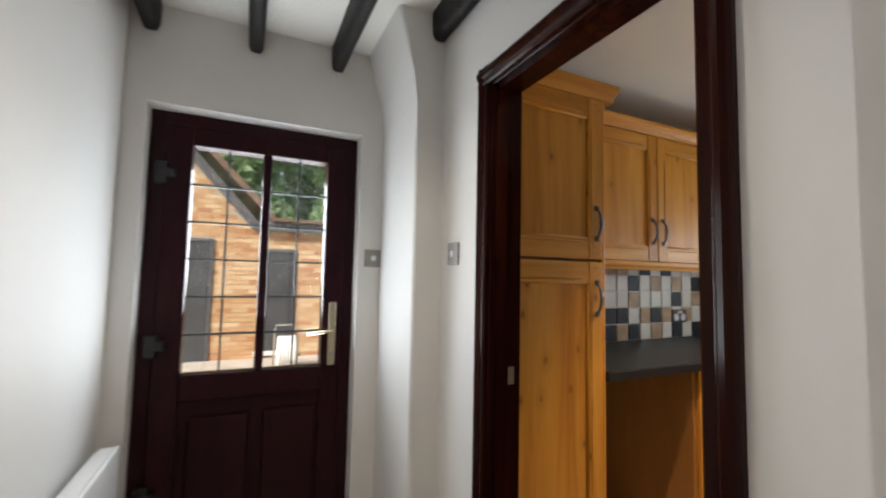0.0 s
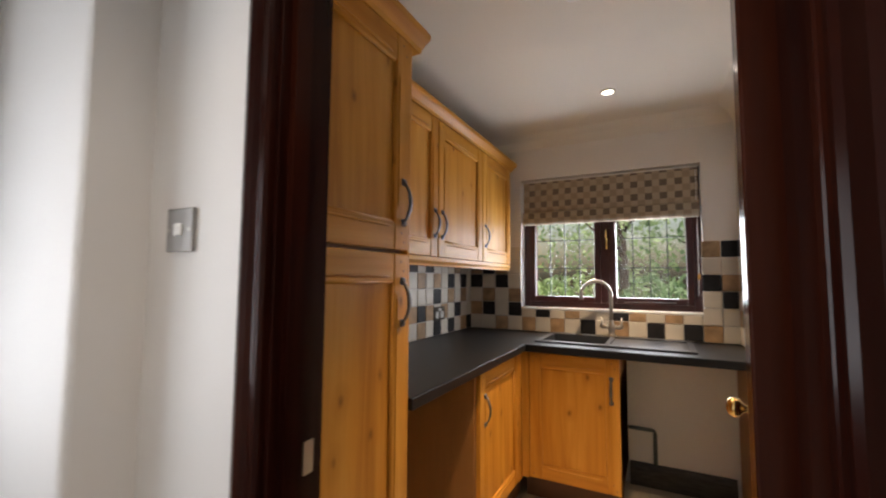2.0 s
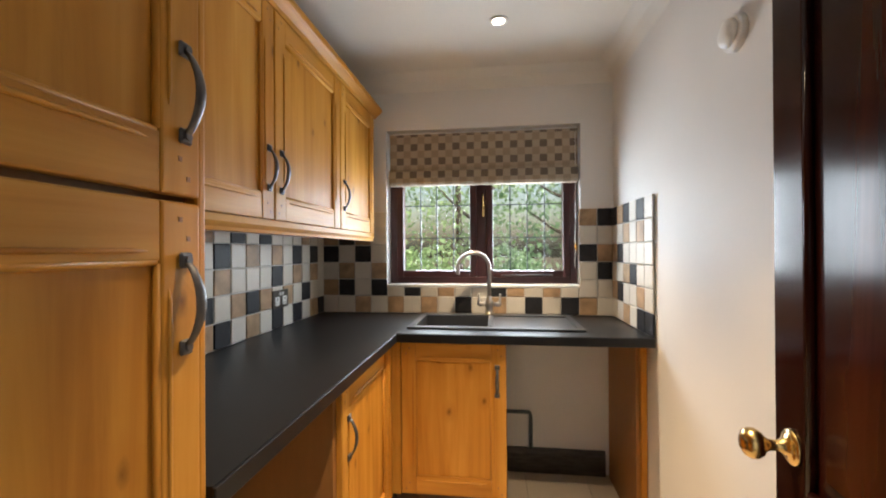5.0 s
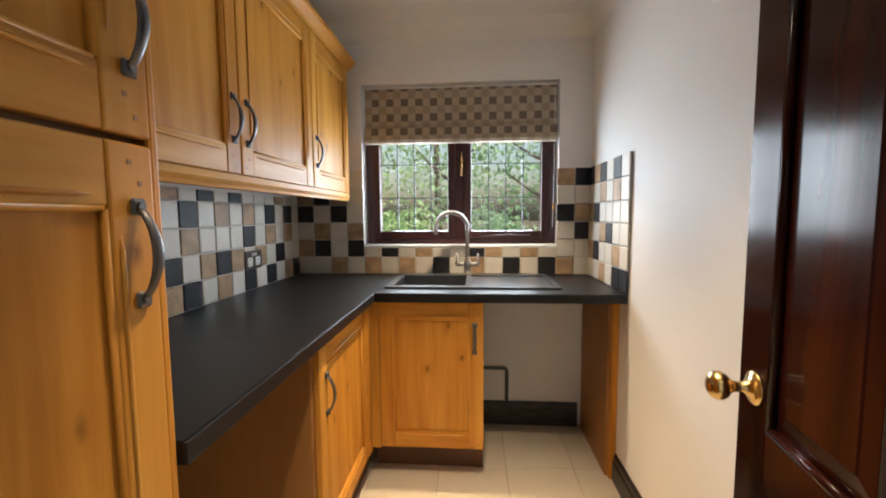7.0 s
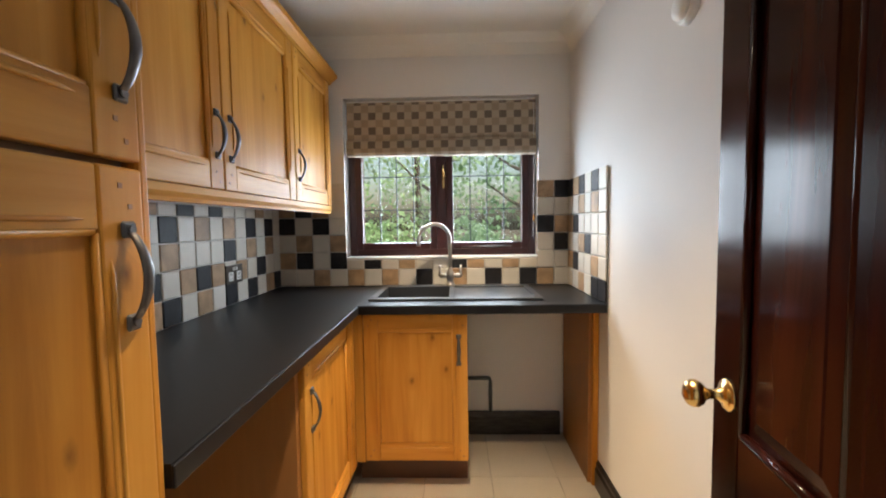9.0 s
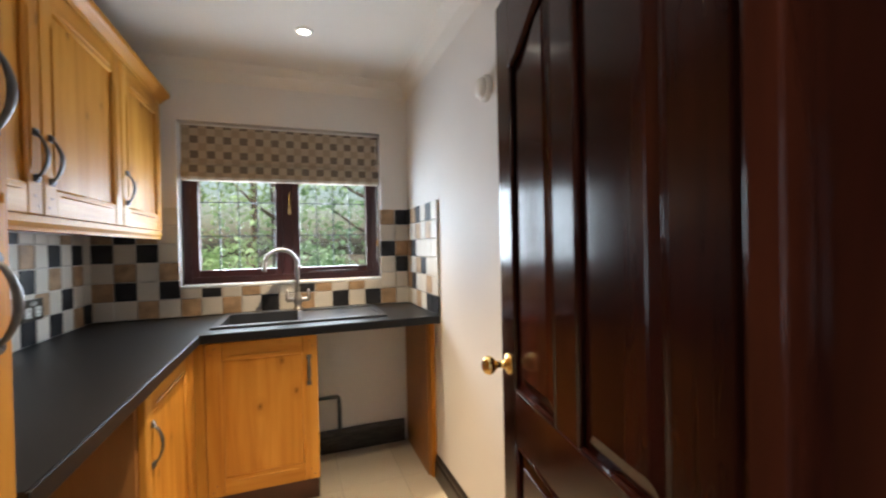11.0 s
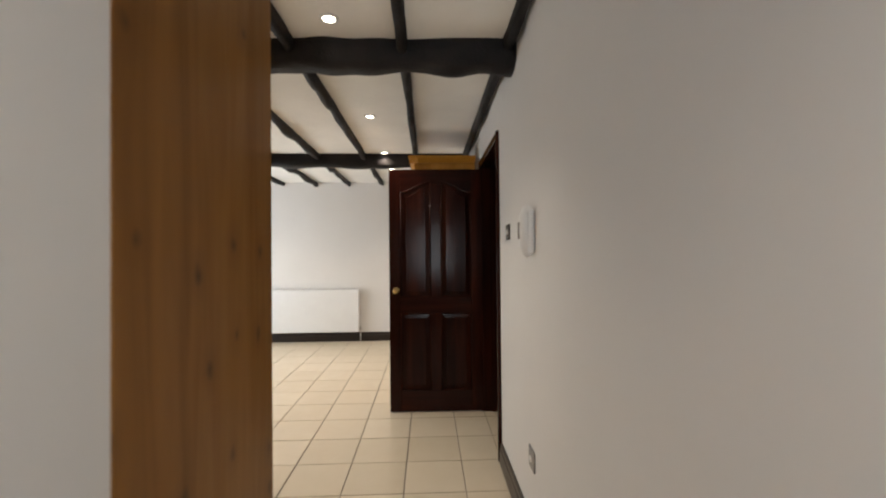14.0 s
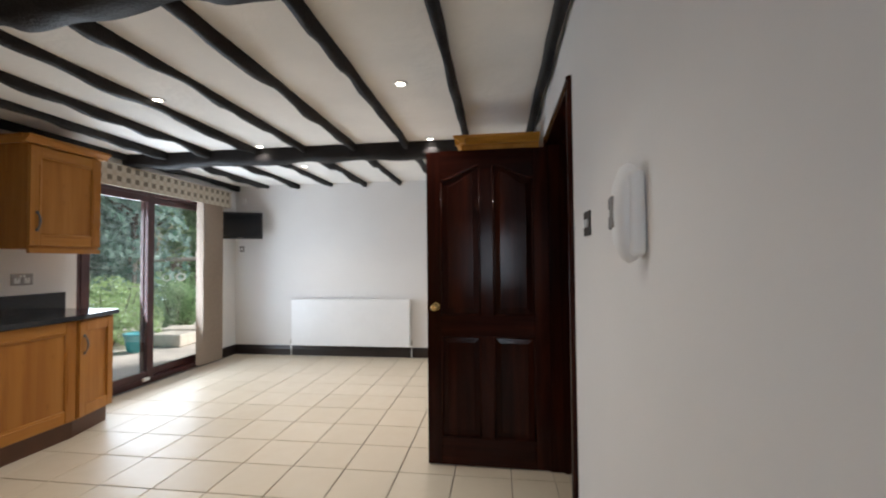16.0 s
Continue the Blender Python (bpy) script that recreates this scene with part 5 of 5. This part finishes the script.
for (a, b, za, zb) in DOORS:
    d = part("garage_door", boxes((a, -0.02, za, b, 0.02, zb)), M_greydoor, g, "dark grey panelled door")
    part("door_frame", boxes((a - 0.0, -0.04, za, a + 0.05, 0.0, zb), (b - 0.05, -0.04, za, b, 0.0, zb), (a + 0.05, -0.04, zb - 0.05, b - 0.05, 0.0, zb), bevel=0.004), M_fascia, d)
    part("sill", boxes((a - 0.05, -0.10, za - 0.05, b + 0.05, 0.0, za + 0.01)), M_white, d)
part("bargeboard", prism([(0.06, 2.15), (0.06, 2.36), (-3.4, 6.24), (-3.4, 6.02)], 1, -0.14, -0.05), M_fascia, g)
part("fascia", boxes((0.06, -0.14, 2.18, 3.6, -0.05, 2.34)), M_fascia, g)
part("roof", prism([(0.3, 2.36), (-3.4, 6.25), (-3.4, 6.38), (0.36, 2.44)], 1, -0.2, 4.0), M_rooftile, g)
part("roof_edge", boxes((0.3, -0.2, 2.345, 3.6, 3.0, 2.40)), M_rooftile, g)
h = thing("hose_reel", pose(1.35, 8.2, GZ + 0.02), "white wound garden hose on a metal cart", "hose reel")
bm = bmesh.new()
for j in range(5):
    pts = [(j * 0.05 - 0.1, 0.2 * math.cos(a), 0.27 + 0.2 * math.sin(a)) for a in (2 * math.pi * i / 20 for i in range(21))]
    sweep(pts, 0.03, 7, 1.0, (1, 0, 0), bm)
part("hose", bm, M_white, h)
part("frame", sweep([(-0.17, 0.1, 0.0), (-0.17, 0.0, 0.6), (-0.15, 0.0, 0.66), (0.15, 0.0, 0.66), (0.17, 0.0, 0.6), (0.17, 0.1, 0.0)], 0.014, 8), M_steel, h)
for i, (x, y, hh, ww) in enumerate(((0.5, 15.5, 7.5, 3.0), (4.2, 15.0, 7.0, 2.8), (-3.5, 17, 8, 3.2), (2.4, 18, 9, 3.4))):
    tree("yard_tree", x, y, hh, ww, M_leaf, 80 + i, "tall green tree behind the garage", 0.15, 6000, 0.3)

# ---- floor tiles ----
def tile_mesh(name, s):
    bm = boxes((-s / 2 + 0.003, -s / 2 + 0.003, -0.007, s / 2 - 0.003, s / 2 - 0.003, 0.0), bevel=0.002)
    bmesh.ops.recalc_face_normals(bm, faces=bm.faces)
    me = bpy.data.meshes.new(name)
    bm.to_mesh(me)
    bm.free()
    me.materials.append(M_ftile)
    return me


def lay(x_lo, x_hi, y_lo, y_hi, jx, jy, s, me, base):
    """Whole tiles on a grid through the joint (jx, jy), cut at the edges."""
    i0, i1 = math.floor((x_lo - jx) / s), math.ceil((x_hi - jx) / s)
    j0, j1 = math.floor((y_lo - jy) / s), math.ceil((y_hi - jy) / s)
    for i in range(i0, i1):
        for j in range(j0, j1):
            a, b = max(jx + i * s, x_lo), min(jx + (i + 1) * s, x_hi)
            c, d = max(jy + j * s, y_lo), min(jy + (j + 1) * s, y_hi)
            if b - a < 0.02 or d - c < 0.02:
                continue
            ob = new("floor_tile", me)
            ob.parent = base
            ob.matrix_basis = Matrix.LocRotScale(((a + b) / 2, (c + d) / 2, random.uniform(-0.0006, 0.0004)), None, ((b - a) / s, (d - c) / s, 1))


FT = tile_mesh("floor_tile", 0.34)
base = bpy.data.objects["floor"]
lay(0.30, 4.30, -4.2, 1.45, 0.89, -0.93, 0.34, FT, base)
lay(0.30, 1.45, 1.45, 3.62, 0.89, -0.93, 0.34, FT, base)
lay(1.45, 4.0, 1.6, 3.36, 3.553, 2.116, 0.336, FT, base)
lay(-0.2, 0.30, -1.38, -0.61, 0.89, -0.93, 0.34, FT, base)
